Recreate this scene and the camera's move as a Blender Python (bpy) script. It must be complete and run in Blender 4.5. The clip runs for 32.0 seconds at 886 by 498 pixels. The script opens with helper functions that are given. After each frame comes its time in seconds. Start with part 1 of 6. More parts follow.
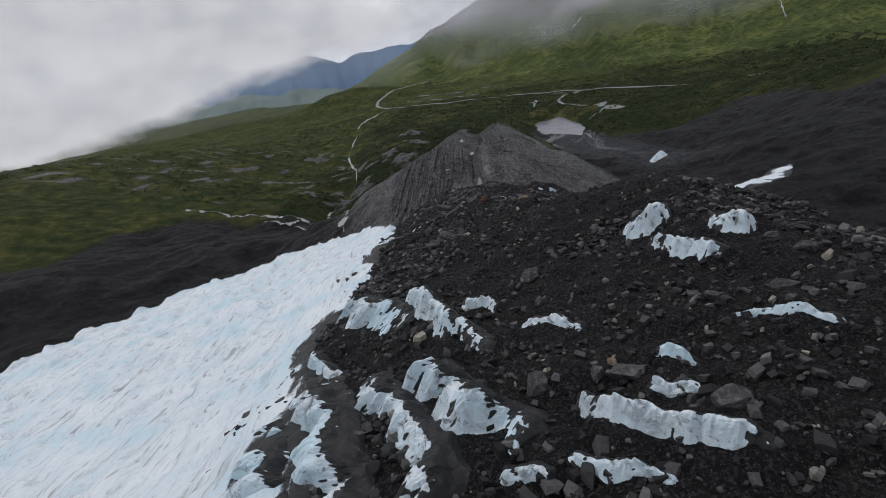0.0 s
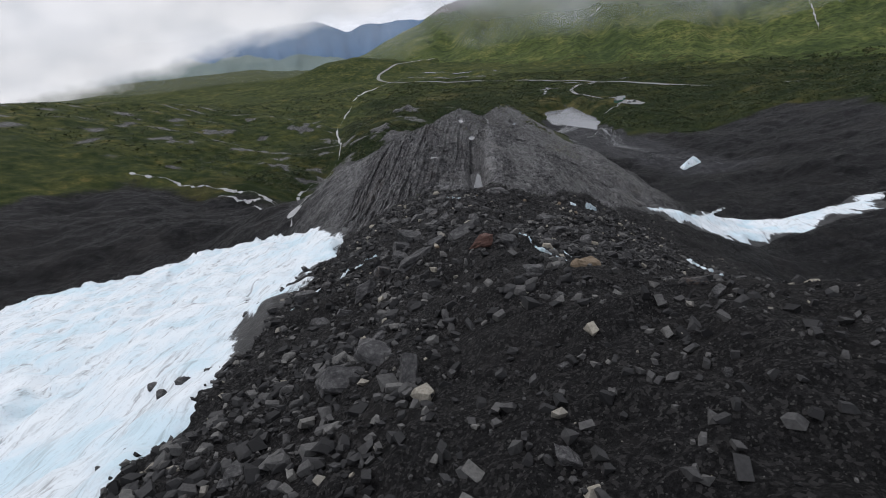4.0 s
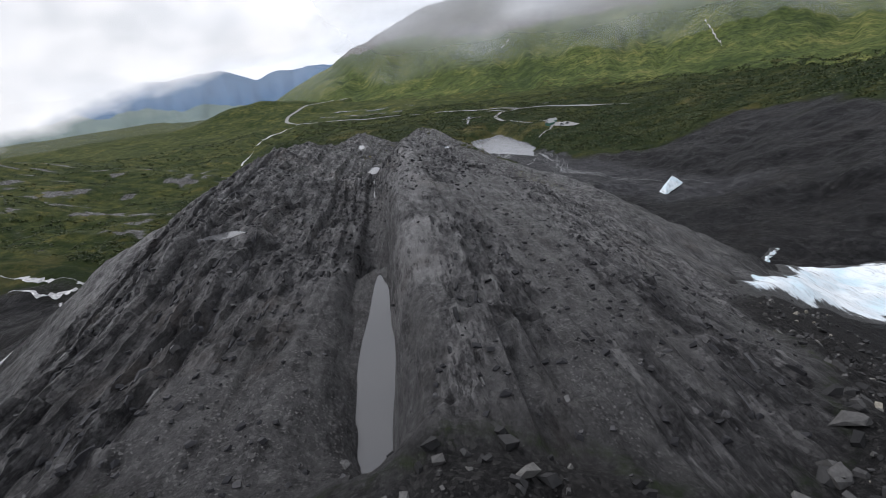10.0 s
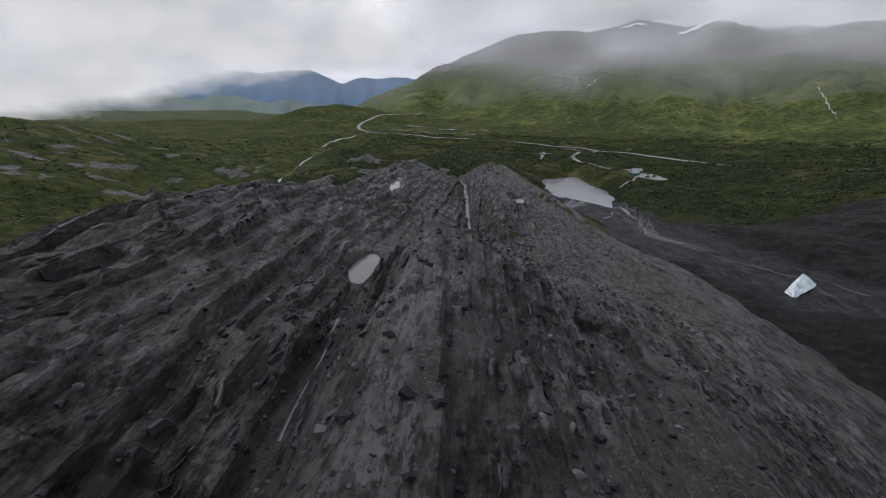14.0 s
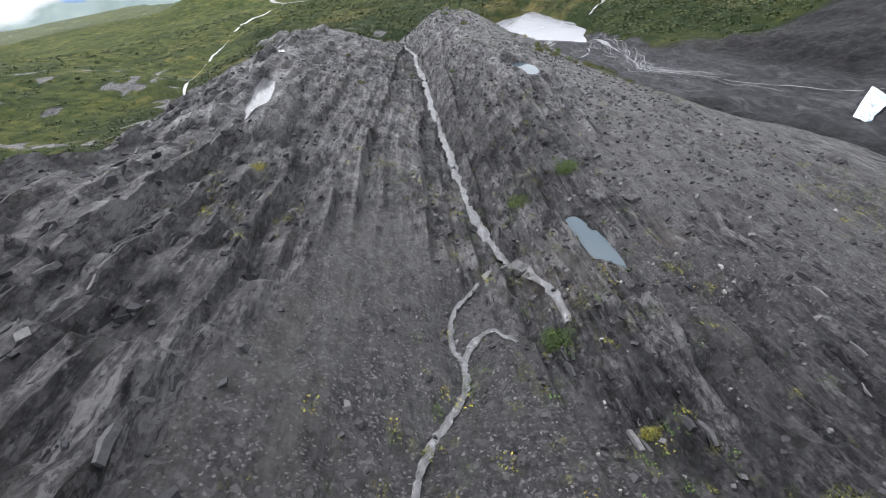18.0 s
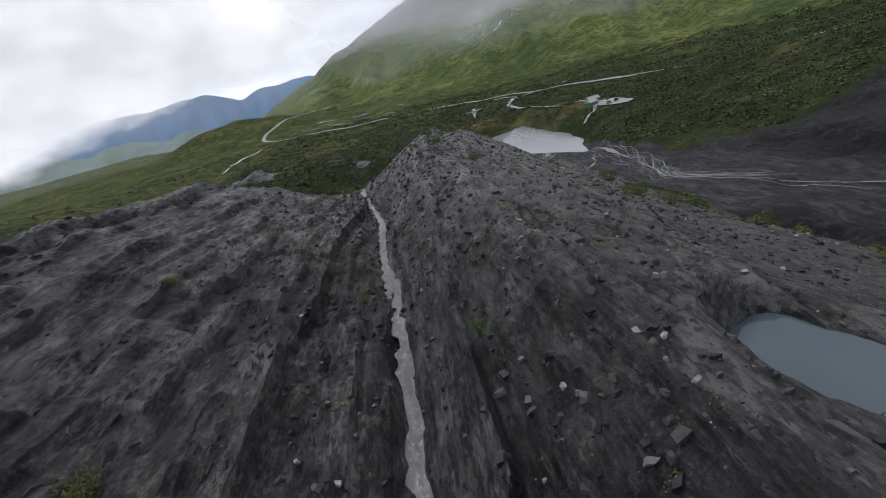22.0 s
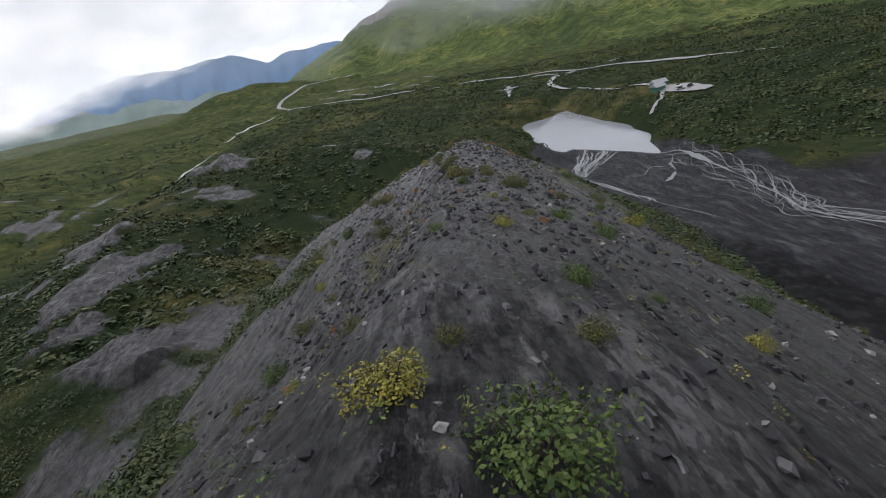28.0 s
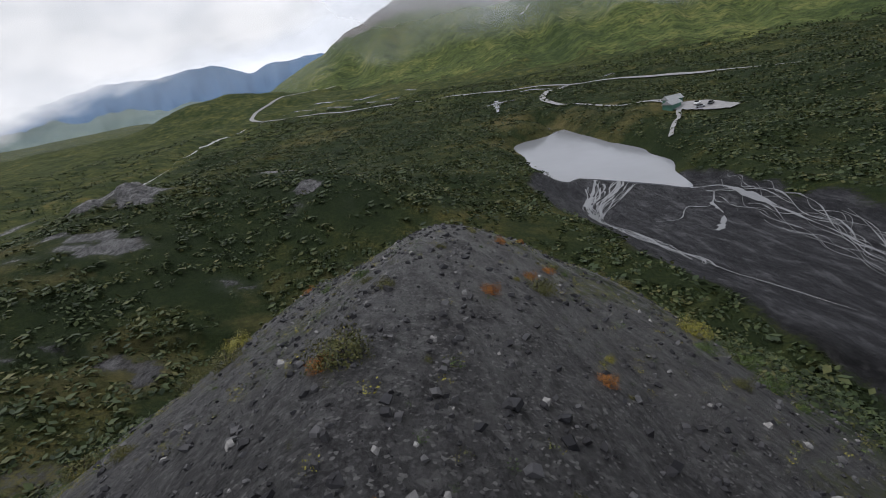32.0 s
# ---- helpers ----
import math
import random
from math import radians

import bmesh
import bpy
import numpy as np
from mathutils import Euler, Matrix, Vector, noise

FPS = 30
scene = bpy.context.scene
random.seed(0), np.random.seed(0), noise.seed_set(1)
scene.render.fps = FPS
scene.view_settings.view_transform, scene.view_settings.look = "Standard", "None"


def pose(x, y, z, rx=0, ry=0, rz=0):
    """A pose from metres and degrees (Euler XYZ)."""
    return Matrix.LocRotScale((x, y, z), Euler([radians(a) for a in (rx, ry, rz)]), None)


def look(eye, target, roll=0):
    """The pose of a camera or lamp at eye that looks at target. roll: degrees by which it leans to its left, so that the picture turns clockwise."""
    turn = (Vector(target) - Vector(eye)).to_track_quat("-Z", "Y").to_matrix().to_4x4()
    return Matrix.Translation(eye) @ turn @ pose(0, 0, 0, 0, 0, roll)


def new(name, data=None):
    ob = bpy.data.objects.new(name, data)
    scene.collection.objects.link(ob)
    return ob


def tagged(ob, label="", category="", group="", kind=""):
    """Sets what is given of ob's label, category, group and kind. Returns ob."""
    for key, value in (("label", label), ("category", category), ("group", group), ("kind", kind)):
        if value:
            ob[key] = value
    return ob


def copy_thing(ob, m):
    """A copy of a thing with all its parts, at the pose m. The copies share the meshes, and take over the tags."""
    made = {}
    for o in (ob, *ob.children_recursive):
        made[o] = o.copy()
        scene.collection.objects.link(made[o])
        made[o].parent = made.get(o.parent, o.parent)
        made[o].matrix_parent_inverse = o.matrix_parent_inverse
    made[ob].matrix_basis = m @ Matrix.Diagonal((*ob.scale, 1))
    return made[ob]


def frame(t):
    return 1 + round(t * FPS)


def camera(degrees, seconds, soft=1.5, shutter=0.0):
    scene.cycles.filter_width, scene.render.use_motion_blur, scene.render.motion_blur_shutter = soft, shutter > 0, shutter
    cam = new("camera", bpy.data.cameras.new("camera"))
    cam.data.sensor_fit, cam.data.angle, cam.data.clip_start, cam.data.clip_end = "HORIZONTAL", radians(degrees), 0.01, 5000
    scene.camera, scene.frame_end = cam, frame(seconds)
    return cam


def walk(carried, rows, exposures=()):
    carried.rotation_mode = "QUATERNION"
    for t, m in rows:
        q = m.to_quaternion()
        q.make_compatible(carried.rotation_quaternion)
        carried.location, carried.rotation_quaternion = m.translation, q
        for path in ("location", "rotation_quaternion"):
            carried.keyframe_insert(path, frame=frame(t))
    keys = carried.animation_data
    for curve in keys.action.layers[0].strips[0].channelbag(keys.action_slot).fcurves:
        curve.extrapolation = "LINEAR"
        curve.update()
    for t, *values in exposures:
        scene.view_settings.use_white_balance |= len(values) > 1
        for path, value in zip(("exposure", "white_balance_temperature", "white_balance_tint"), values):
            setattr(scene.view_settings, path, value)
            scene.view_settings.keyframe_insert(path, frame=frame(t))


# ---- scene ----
cam = camera(82.0, 32.0, soft=1.0)
# seconds, eye, yaw, pitch, roll (degrees; yaw to the left of +y)
PATH = [
    (0, -0.03, 2.47, 75.19, 6.33, -20.65, -10.98), (0.5, -0.30, 8.86, 74.18, 5.97, -20.84, -10.74),
    (1, -0.33, 15.28, 73.13, 5.88, -21.53, -11.12), (1.5, -0.35, 21.40, 71.98, 5.35, -21.83, -11.69),
    (2, -0.29, 27.25, 71.12, 5.06, -21.97, -10.83), (2.5, -0.35, 33.13, 70.24, 4.87, -22.28, -9.76),
    (4.5, -0.52, 61.64, 63.42, 6.56, -22.79, -2.52), (5, -0.45, 68.72, 62.07, 7.70, -22.60, 0.97),
    (5.5, -0.44, 75.54, 60.65, 8.12, -23.26, 2.86), (6, -0.43, 81.97, 59.05, 8.10, -23.28, 3.67),
    (6.5, -0.67, 88.77, 57.52, 7.27, -23.19, 2.55), (7, -0.71, 95.42, 56.01, 5.24, -22.82, -2.79),
    (7.5, -0.82, 102.52, 54.31, 2.34, -22.29, -8.47), (8, -0.84, 109.19, 52.94, -0.27, -21.88, -11.90),
    (8.5, -0.69, 115.84, 51.70, -1.60, -21.63, -12.50), (9, -0.31, 122.45, 50.52, -2.24, -21.32, -11.88),
    (9.5, 0.20, 128.90, 49.37, -2.46, -21.02, -10.44), (10, 0.78, 134.63, 48.37, -2.89, -19.38, -8.13),
    (10.5, 1.56, 140.68, 48.08, -2.42, -17.19, -2.45), (11, 2.28, 147.39, 47.59, 1.00, -18.05, 6.05),
    (11.5, 2.77, 153.30, 47.02, 3.97, -18.63, 10.72), (12, 3.13, 159.02, 46.59, 5.10, -17.58, 7.68),
    (12.5, 3.18, 164.48, 46.67, 5.36, -16.46, 6.89), (13, 3.07, 169.56, 46.91, 5.45, -16.52, 6.21),
    (13.5, 3.63, 172.76, 46.91, 3.96, -16.34, 2.04), (14, 3.16, 178.87, 46.67, 2.92, -16.50, 0.26),
    (14.5, 2.67, 185.08, 46.03, 1.62, -16.77, -1.79), (15, 2.35, 190.49, 45.55, 1.00, -16.74, -2.64),
    (15.5, 1.97, 195.61, 45.15, -0.00, -18.59, -3.96), (17.5, 1.92, 218.77, 41.60, 0.45, -30.12, -10.09),
    (18, 1.91, 224.53, 40.45, 0.65, -31.39, -10.58), (18.5, 2.03, 230.30, 39.33, 0.41, -31.56, -11.09),
    (19, 2.17, 235.91, 38.49, -0.06, -29.10, -8.91), (19.5, 2.72, 242.13, 37.99, -1.07, -21.03, -7.55),
    (20, 2.92, 248.19, 37.69, -1.65, -20.16, -11.17), (20.5, 3.23, 253.75, 37.01, -1.13, -20.81, -20.95),
    (21, 3.65, 259.05, 36.20, -1.04, -21.25, -23.57), (21.5, 4.27, 264.19, 35.51, -1.36, -20.79, -21.13),
    (22, 4.93, 268.83, 35.44, -1.95, -19.37, -14.90), (22.5, 6.19, 274.92, 35.28, -1.69, -19.18, -7.47),
    (23, 7.14, 279.67, 35.46, 0.39, -19.70, 1.69), (23.5, 7.88, 284.46, 35.58, 4.03, -19.81, 11.61),
    (24, 8.09, 288.93, 35.50, 7.14, -19.90, 16.71), (24.5, 8.24, 294.68, 34.93, 7.10, -20.47, 11.08),
    (25, 8.19, 299.73, 34.51, 5.09, -21.25, 3.59), (25.5, 8.01, 304.33, 34.23, 3.57, -21.22, -1.54),
    (26, 7.78, 309.40, 33.89, 1.98, -20.72, -7.71), (26.5, 7.66, 314.30, 33.44, 0.37, -20.95, -15.48),
    (28.5, 12.63, 339.65, 30.92, 1.26, -21.64, -10.16), (29, 13.20, 346.41, 30.15, 1.44, -21.41, -8.80),
    (29.5, 13.85, 353.36, 29.39, 1.17, -21.08, -11.17), (30, 14.43, 359.65, 28.72, 0.91, -20.97, -10.78),
    (30.5, 15.03, 365.54, 28.17, -0.26, -20.87, -12.21), (31, 15.61, 371.23, 27.67, -0.77, -20.89, -12.16),
    (31.5, 16.27, 376.99, 27.20, -1.54, -20.55, -11.87), (32, 16.98, 382.39, 26.73, -1.20, -20.47, -10.94),
]


def aimed(x, y, z, yaw, pitch, roll):
    """Camera pose from an eye and yaw, pitch, roll in degrees."""
    a, b = radians(yaw), radians(pitch)
    way = Vector((-math.sin(a) * math.cos(b), math.cos(a) * math.cos(b), math.sin(b)))
    eye = Vector((x, y, z))
    return look(eye, eye + way * 10, roll)


walk(cam, [(row[0], aimed(*row[1:])) for row in PATH],
     exposures=[(0, -0.35, 6350, 13), (2.5, -0.25, 6350, 13), (4.5, 0.15, 6350, 13), (7, 0.32, 6350, 13), (9, 0.38, 6350, 13), (10, 0.38, 6350, 13), (11, 0.12, 6350, 13), (12, 0.12, 6350, 13), (13, -0.05, 6350, 13), (15, -0.15, 6350, 13), (15.5, -0.1, 6350, 13), (17.3, 1.25, 6350, 13), (18.1, 1.6, 6350, 13), (18.8, 1.7, 6350, 13), (19.5, 0.75, 6350, 13), (21, 0.2, 6350, 13), (23, 0.38, 6350, 13), (26, 0.46, 6350, 13), (32, 0.24, 6350, 13)])

# ---- sky and light ----
world = bpy.data.worlds.new("sky")
scene.world = world
world.use_nodes = True
wt = world.node_tree
wt.nodes.clear()


def wnode(kind, **props):
    n = wt.nodes.new(kind)
    for k, v in props.items():
        setattr(n, k, v)
    return n


SUN_TURN, SUN_HIGH = radians(-60), radians(52)
coord = wnode("ShaderNodeTexCoord")
sky = wnode("ShaderNodeTexSky", sky_type="NISHITA", sun_disc=False)
sky.sun_elevation, sky.sun_rotation = SUN_HIGH, SUN_TURN
gain = wnode("ShaderNodeVectorMath", operation="SCALE")
gain.inputs["Scale"].default_value = 0.12
wt.links.new(sky.outputs[0], gain.inputs[0])
# Cloud deck: large soft banks and streaks, flattened towards the horizon.
flat = wnode("ShaderNodeMapping")
flat.inputs["Scale"].default_value = (1.0, 1.0, 3.2)
wt.links.new(coord.outputs["Generated"], flat.inputs["Vector"])
banks = wnode("ShaderNodeTexNoise")
banks.inputs["Scale"].default_value, banks.inputs["Detail"].default_value, banks.inputs["Roughness"].default_value = 3.4, 6.0, 0.55
banks.inputs["Distortion"].default_value = 0.4
wt.links.new(flat.outputs[0], banks.inputs["Vector"])
shade = wnode("ShaderNodeValToRGB")
shade.color_ramp.elements[0].position, shade.color_ramp.elements[0].color = 0.32, (0.64, 0.68, 0.73, 1)
shade.color_ramp.elements[1].position, shade.color_ramp.elements[1].color = 0.62, (1.08, 1.12, 1.20, 1)
wt.links.new(banks.outputs[0], shade.inputs[0])
gaps = wnode("ShaderNodeTexNoise")
gaps.inputs["Scale"].default_value, gaps.inputs["Detail"].default_value = 2.0, 4.0
wt.links.new(flat.outputs[0], gaps.inputs["Vector"])
cover = wnode("ShaderNodeMapRange")
cover.inputs[1].default_value, cover.inputs[2].default_value = 0.16, 0.30
wt.links.new(gaps.outputs[0], cover.inputs[0])
mix = wnode("ShaderNodeMix", data_type="RGBA")
wt.links.new(cover.outputs[0], mix.inputs[0])
wt.links.new(gain.outputs[0], mix.inputs[6])
wt.links.new(shade.outputs[0], mix.inputs[7])
back = wnode("ShaderNodeBackground")
wt.links.new(mix.outputs[2], back.inputs[0])
back.inputs[1].default_value = 0.88
wout = wnode("ShaderNodeOutputWorld")
wt.links.new(back.outputs[0], wout.inputs[0])

sun = new("sun", bpy.data.lights.new("sun", "SUN"))
sun.data.energy, sun.data.angle, sun.data.color = 1.5, radians(12), (1.0, 0.99, 0.98)
sun.matrix_world = look((0, 0, 0), (-math.sin(SUN_TURN) * math.cos(SUN_HIGH), -math.cos(SUN_TURN) * math.cos(SUN_HIGH), -math.sin(SUN_HIGH)))

# ---- materials ----
class Mat:
    """A node material with short ways to wire it."""

    def __init__(self, name):
        self.m = bpy.data.materials.new(name)
        self.m.use_nodes = True
        self.t = self.m.node_tree
        self.b = self.t.nodes["Principled BSDF"]
        self.geo = self.t.nodes.new("ShaderNodeNewGeometry")
        self.obj = self.t.nodes.new("ShaderNodeObjectInfo")

    def put(self, socket, value):
        if isinstance(value, bpy.types.NodeSocket):
            self.t.links.new(value, socket)
        elif isinstance(value, tuple) and len(value) == 3 and socket.type == "RGBA":
            socket.default_value = (*value, 1)
        else:
            socket.default_value = value

    def where(self, scale=(1, 1, 1), turn=(0, 0, 0), local=False):
        src = self.geo.outputs["Position"]
        if local:
            src = self.t.nodes.new("ShaderNodeTexCoord").outputs["Object"]
        n = self.t.nodes.new("ShaderNodeMapping")
        n.inputs["Scale"].default_value, n.inputs["Rotation"].default_value = scale, turn
        self.t.links.new(src, n.inputs["Vector"])
        return n.outputs[0]

    def noise(self, scale, detail=5, rough=0.55, vec=None, warp=0.0):
        n = self.t.nodes.new("ShaderNodeTexNoise")
        n.inputs["Scale"].default_value, n.inputs["Detail"].default_value = scale, detail
        n.inputs["Roughness"].default_value, n.inputs["Distortion"].default_value = rough, warp
        self.put(n.inputs["Vector"], vec or self.geo.outputs["Position"])
        return n.outputs[0]

    def cells(self, scale, vec=None, feature="F1"):
        n = self.t.nodes.new("ShaderNodeTexVoronoi")
        n.feature = feature
        n.inputs["Scale"].default_value = scale
        self.put(n.inputs["Vector"], vec or self.geo.outputs["Position"])
        return n.outputs

    def ragged(self, scale=(1, 1, 1), size=2.0, amount=0.3):
        """Stretched position, shaken by noise, for uneven edges."""
        n = self.t.nodes.new("ShaderNodeTexNoise")
        n.inputs["Scale"].default_value, n.inputs["Detail"].default_value, n.inputs["Roughness"].default_value = size, 5, 0.7
        vec = self.where(scale)
        self.put(n.inputs["Vector"], vec)
        out = self.t.nodes.new("ShaderNodeVectorMath")
        out.operation = "MULTIPLY_ADD"
        self.put(out.inputs[0], n.outputs["Color"])
        out.inputs[1].default_value = (amount, amount, amount)
        self.put(out.inputs[2], vec)
        return out.outputs[0]

    def span(self, v, a, b, lo=0.0, hi=1.0):
        n = self.t.nodes.new("ShaderNodeMapRange")
        self.put(n.inputs[0], v)
        for i, k in enumerate((a, b, lo, hi)):
            n.inputs[i + 1].default_value = k
        return n.outputs[0]

    def math(self, op, a, b=0.0):
        n = self.t.nodes.new("ShaderNodeMath")
        n.operation = op
        self.put(n.inputs[0], a)
        self.put(n.inputs[1], b)
        return n.outputs[0]

    def mix(self, f, a, b):
        n = self.t.nodes.new("ShaderNodeMix")
        n.data_type = "RGBA"
        self.put(n.inputs[0], f)
        self.put(n.inputs[6], a)
        self.put(n.inputs[7], b)
        return n.outputs[2]

    def ramp(self, v, *stops):
        n = self.t.nodes.new("ShaderNodeValToRGB")
        e = n.color_ramp.elements
        while len(e) < len(stops):
            e.new(0.5)
        for el, (p, c) in zip(e, stops):
            el.position, el.color = p, (*c, 1)
        self.put(n.inputs[0], v)
        return n.outputs[0]

    def mask(self, name):
        n = self.t.nodes.new("ShaderNodeAttribute")
        n.attribute_name = name
        return n.outputs["Fac"]

    def slope(self):
        n = self.t.nodes.new("ShaderNodeSeparateXYZ")
        self.t.links.new(self.geo.outputs["Normal"], n.inputs[0])
        return n.outputs[2]

    def bump(self, h, strength=0.5, distance=0.1):
        n = self.t.nodes.new("ShaderNodeBump")
        n.inputs["Strength"].default_value, n.inputs["Distance"].default_value = strength, distance
        self.put(n.inputs["Height"], h)
        self.t.links.new(n.outputs[0], self.b.inputs["Normal"])

    def done(self, color, rough=0.8, **more):
        self.put(self.b.inputs["Base Color"], color)
        self.put(self.b.inputs["Roughness"], rough)
        for k, v in more.items():
            self.put(self.b.inputs[k.replace("_", " ")], v)
        return self.m


def land_material():
    """Wet slate, rubble, gravel and plant cover, laid out by the masks of the land."""
    k = Mat("land")
    # Slate: layered plates and chips with hard edges, dark joints between them, paler worn slabs.
    plate = k.cells(2.0, k.ragged((1.0, 0.24, 1.0), 2.4, 0.7))["Color"]
    chip = k.cells(7.5, k.ragged((1.0, 0.40, 1.0), 5.0, 0.22))["Color"]
    thread = k.noise(4.2, 8, 0.78, k.where((1.0, 0.16, 1.0)), 0.15)
    slab = k.noise(1.1, 9, 0.80, k.where((1.0, 0.32, 1.0)), 0.2)
    blot = k.noise(0.09, 5, 0.6)
    fine = k.noise(7.0, 8, 0.85)
    lump = k.noise(0.35, 8, 0.72)
    tone = k.math("ADD", k.math("MULTIPLY", k.mask("tone"), 0.42), k.math("ADD", k.math("MULTIPLY", slab, 0.26), k.math("MULTIPLY", blot, 0.16)))
    tone = k.math("ADD", tone, k.math("ADD", k.math("MULTIPLY", plate, 0.30), k.math("ADD", k.math("MULTIPLY", chip, 0.30), k.math("MULTIPLY", fine, 0.55))))
    rock = k.ramp(k.span(tone, 0.70, 1.24), (0.10, (0.0075, 0.0074, 0.0084)), (0.36, (0.019, 0.0186, 0.0204)), (0.56, (0.040, 0.0385, 0.0405)), (0.74, (0.078, 0.0755, 0.077)), (0.94, (0.15, 0.147, 0.147)))
    rock = k.mix(k.span(thread, 0.54, 0.58, 0.0, 0.85), rock, (0.008, 0.0077, 0.0085))
    rock = k.mix(k.span(thread, 0.43, 0.39, 0.0, 0.6), rock, (0.080, 0.077, 0.078))
    rock = k.mix(k.span(fine, 0.56, 0.66, 0.0, 0.55), rock, (0.13, 0.128, 0.127))
    rock = k.mix(k.math("MULTIPLY", k.span(blot, 0.54, 0.66), k.span(lump, 0.45, 0.6, 0.0, 0.45)), rock, (0.070, 0.054, 0.042))
    # Fine debris: dark silt, pebbles and single pale stones.
    grit = k.ramp(k.noise(2.6, 10, 0.85), (0.38, (0.018, 0.0174, 0.0185)), (0.50, (0.034, 0.0328, 0.034)), (0.60, (0.060, 0.058, 0.059)))
    pebble = k.cells(14.0)["Color"]
    grit = k.mix(k.span(pebble, 0.62, 0.78, 0, 0.7), grit, (0.085, 0.083, 0.084))
    grit = k.mix(k.span(pebble, 0.22, 0.05, 0, 0.7), grit, (0.007, 0.007, 0.008))
    grit = k.mix(k.span(pebble, 0.80, 0.86, 0, 0.8), grit, (0.17, 0.167, 0.163))
    grit = k.mix(k.span(k.cells(5.5)["Color"], 0.80, 0.86, 0, 0.7), grit, (0.10, 0.098, 0.097))
    grit = k.mix(k.span(k.noise(0.25, 6, 0.7, k.where((1.0, 0.25, 1.0))), 0.54, 0.64, 0.0, 0.5), grit, (0.058, 0.055, 0.052))
    rock = k.mix(k.span(k.math("ADD", k.mask("grit"), k.math("MULTIPLY", k.math("SUBTRACT", slab, 0.5), 0.9)), 0.40, 0.62), rock, grit)
    dirt = k.ramp(k.noise(5.0, 9, 0.85), (0.36, (0.006, 0.0058, 0.0062)), (0.50, (0.015, 0.0146, 0.0150)), (0.64, (0.042, 0.041, 0.041)))
    stone = k.cells(7.0)["Color"]
    dirt = k.mix(k.span(stone, 0.64, 0.8, 0, 0.75), dirt, (0.060, 0.058, 0.057))
    dirt = k.mix(k.span(k.cells(15.0)["Color"], 0.82, 0.90, 0, 0.7), dirt, (0.10, 0.097, 0.093))
    dirt = k.mix(k.span(lump, 0.52, 0.66, 0, 0.5), dirt, (0.032, 0.030, 0.029))
    flat = k.ramp(lump, (0.36, (0.004, 0.004, 0.0045)), (0.52, (0.010, 0.010, 0.011)), (0.66, (0.028, 0.0275, 0.029)))
    flat = k.mix(k.span(k.noise(0.05, 8, 0.75, k.where((1, 0.5, 1), (0, 0, 0.6)), 1.0), 0.52, 0.66, 0, 0.6), flat, (0.030, 0.028, 0.027))
    flat = k.mix(k.span(k.cells(1.1)["Color"], 0.82, 0.95, 0, 0.6), flat, (0.045, 0.044, 0.044))
    gravel = k.ramp(k.noise(0.4, 9, 0.75, k.where((1.0, 0.22, 1.0), (0, 0, 0.25)), 0.6), (0.36, (0.014, 0.014, 0.016)), (0.52, (0.030, 0.030, 0.033)), (0.64, (0.080, 0.080, 0.085)))
    big = k.noise(0.016, 6, 0.65)
    mid = k.noise(0.10, 7, 0.7)
    leafy = k.noise(1.3, 6, 0.75)
    plants = k.ramp(k.math("ADD", k.math("MULTIPLY", big, 0.6), k.math("MULTIPLY", mid, 0.4)), (0.42, (0.017, 0.025, 0.010)),
                    (0.49, (0.029, 0.039, 0.014)), (0.55, (0.054, 0.059, 0.019)), (0.62, (0.11, 0.092, 0.030)))
    plants = k.mix(k.span(leafy, 0.42, 0.60, 0.75, 0.0), plants, (0.012, 0.019, 0.008))
    plants = k.mix(k.span(k.noise(0.045, 8, 0.75, None, 0.4), 0.50, 0.40, 0.0, 0.7), plants, (0.014, 0.023, 0.009))
    plants = k.mix(k.span(k.noise(0.008, 7, 0.7), 0.55, 0.66, 0.0, 0.7), plants, (0.11, 0.092, 0.040))
    grass = k.ramp(k.math("ADD", k.math("MULTIPLY", big, 0.35), k.math("MULTIPLY", mid, 0.65)), (0.40, (0.019, 0.029, 0.011)), (0.48, (0.038, 0.050, 0.017)), (0.55, (0.068, 0.074, 0.024)), (0.64, (0.145, 0.122, 0.040)))
    grass = k.mix(k.span(leafy, 0.40, 0.55, 0.6, 0.0), grass, (0.020, 0.030, 0.010))
    plants = k.mix(k.mask("meadow"), plants, grass)
    color = k.mix(k.mask("ridge"), flat, rock)
    color = k.mix(k.mask("moraine"), color, dirt)
    color = k.mix(k.mask("gravel"), color, gravel)
    veg = k.span(k.math("ADD", k.mask("veg"), k.math("MULTIPLY", k.math("SUBTRACT", leafy, 0.5), 0.9)), 0.40, 0.60)
    color = k.mix(veg, color, plants)
    wet = k.mix(k.mask("moraine"), k.span(slab, 0.38, 0.62, 0.62, 0.30), (0.7, 0.7, 0.7))
    layers = k.math("ADD", k.math("MULTIPLY", plate, 0.7), k.math("ADD", k.math("MULTIPLY", chip, 0.45), k.math("MULTIPLY", thread, 0.7)))
    layers = k.math("MULTIPLY", layers, k.math("SUBTRACT", 1.0, k.math("MULTIPLY", k.mask("grit"), 0.7)))
    k.bump(k.math("ADD", layers, k.math("ADD", k.math("MULTIPLY", fine, 0.5), k.math("ADD", k.math("MULTIPLY", lump, 0.5), k.math("MULTIPLY", stone, 0.25)))), 1.0, 0.42)
    return k.done(color, k.mix(veg, wet, (0.9, 0.9, 0.9)), Specular_IOR_Level=k.mix(k.mask("ridge"), (0.04, 0.04, 0.04), k.span(slab, 0.40, 0.60, 0.08, 0.45)))


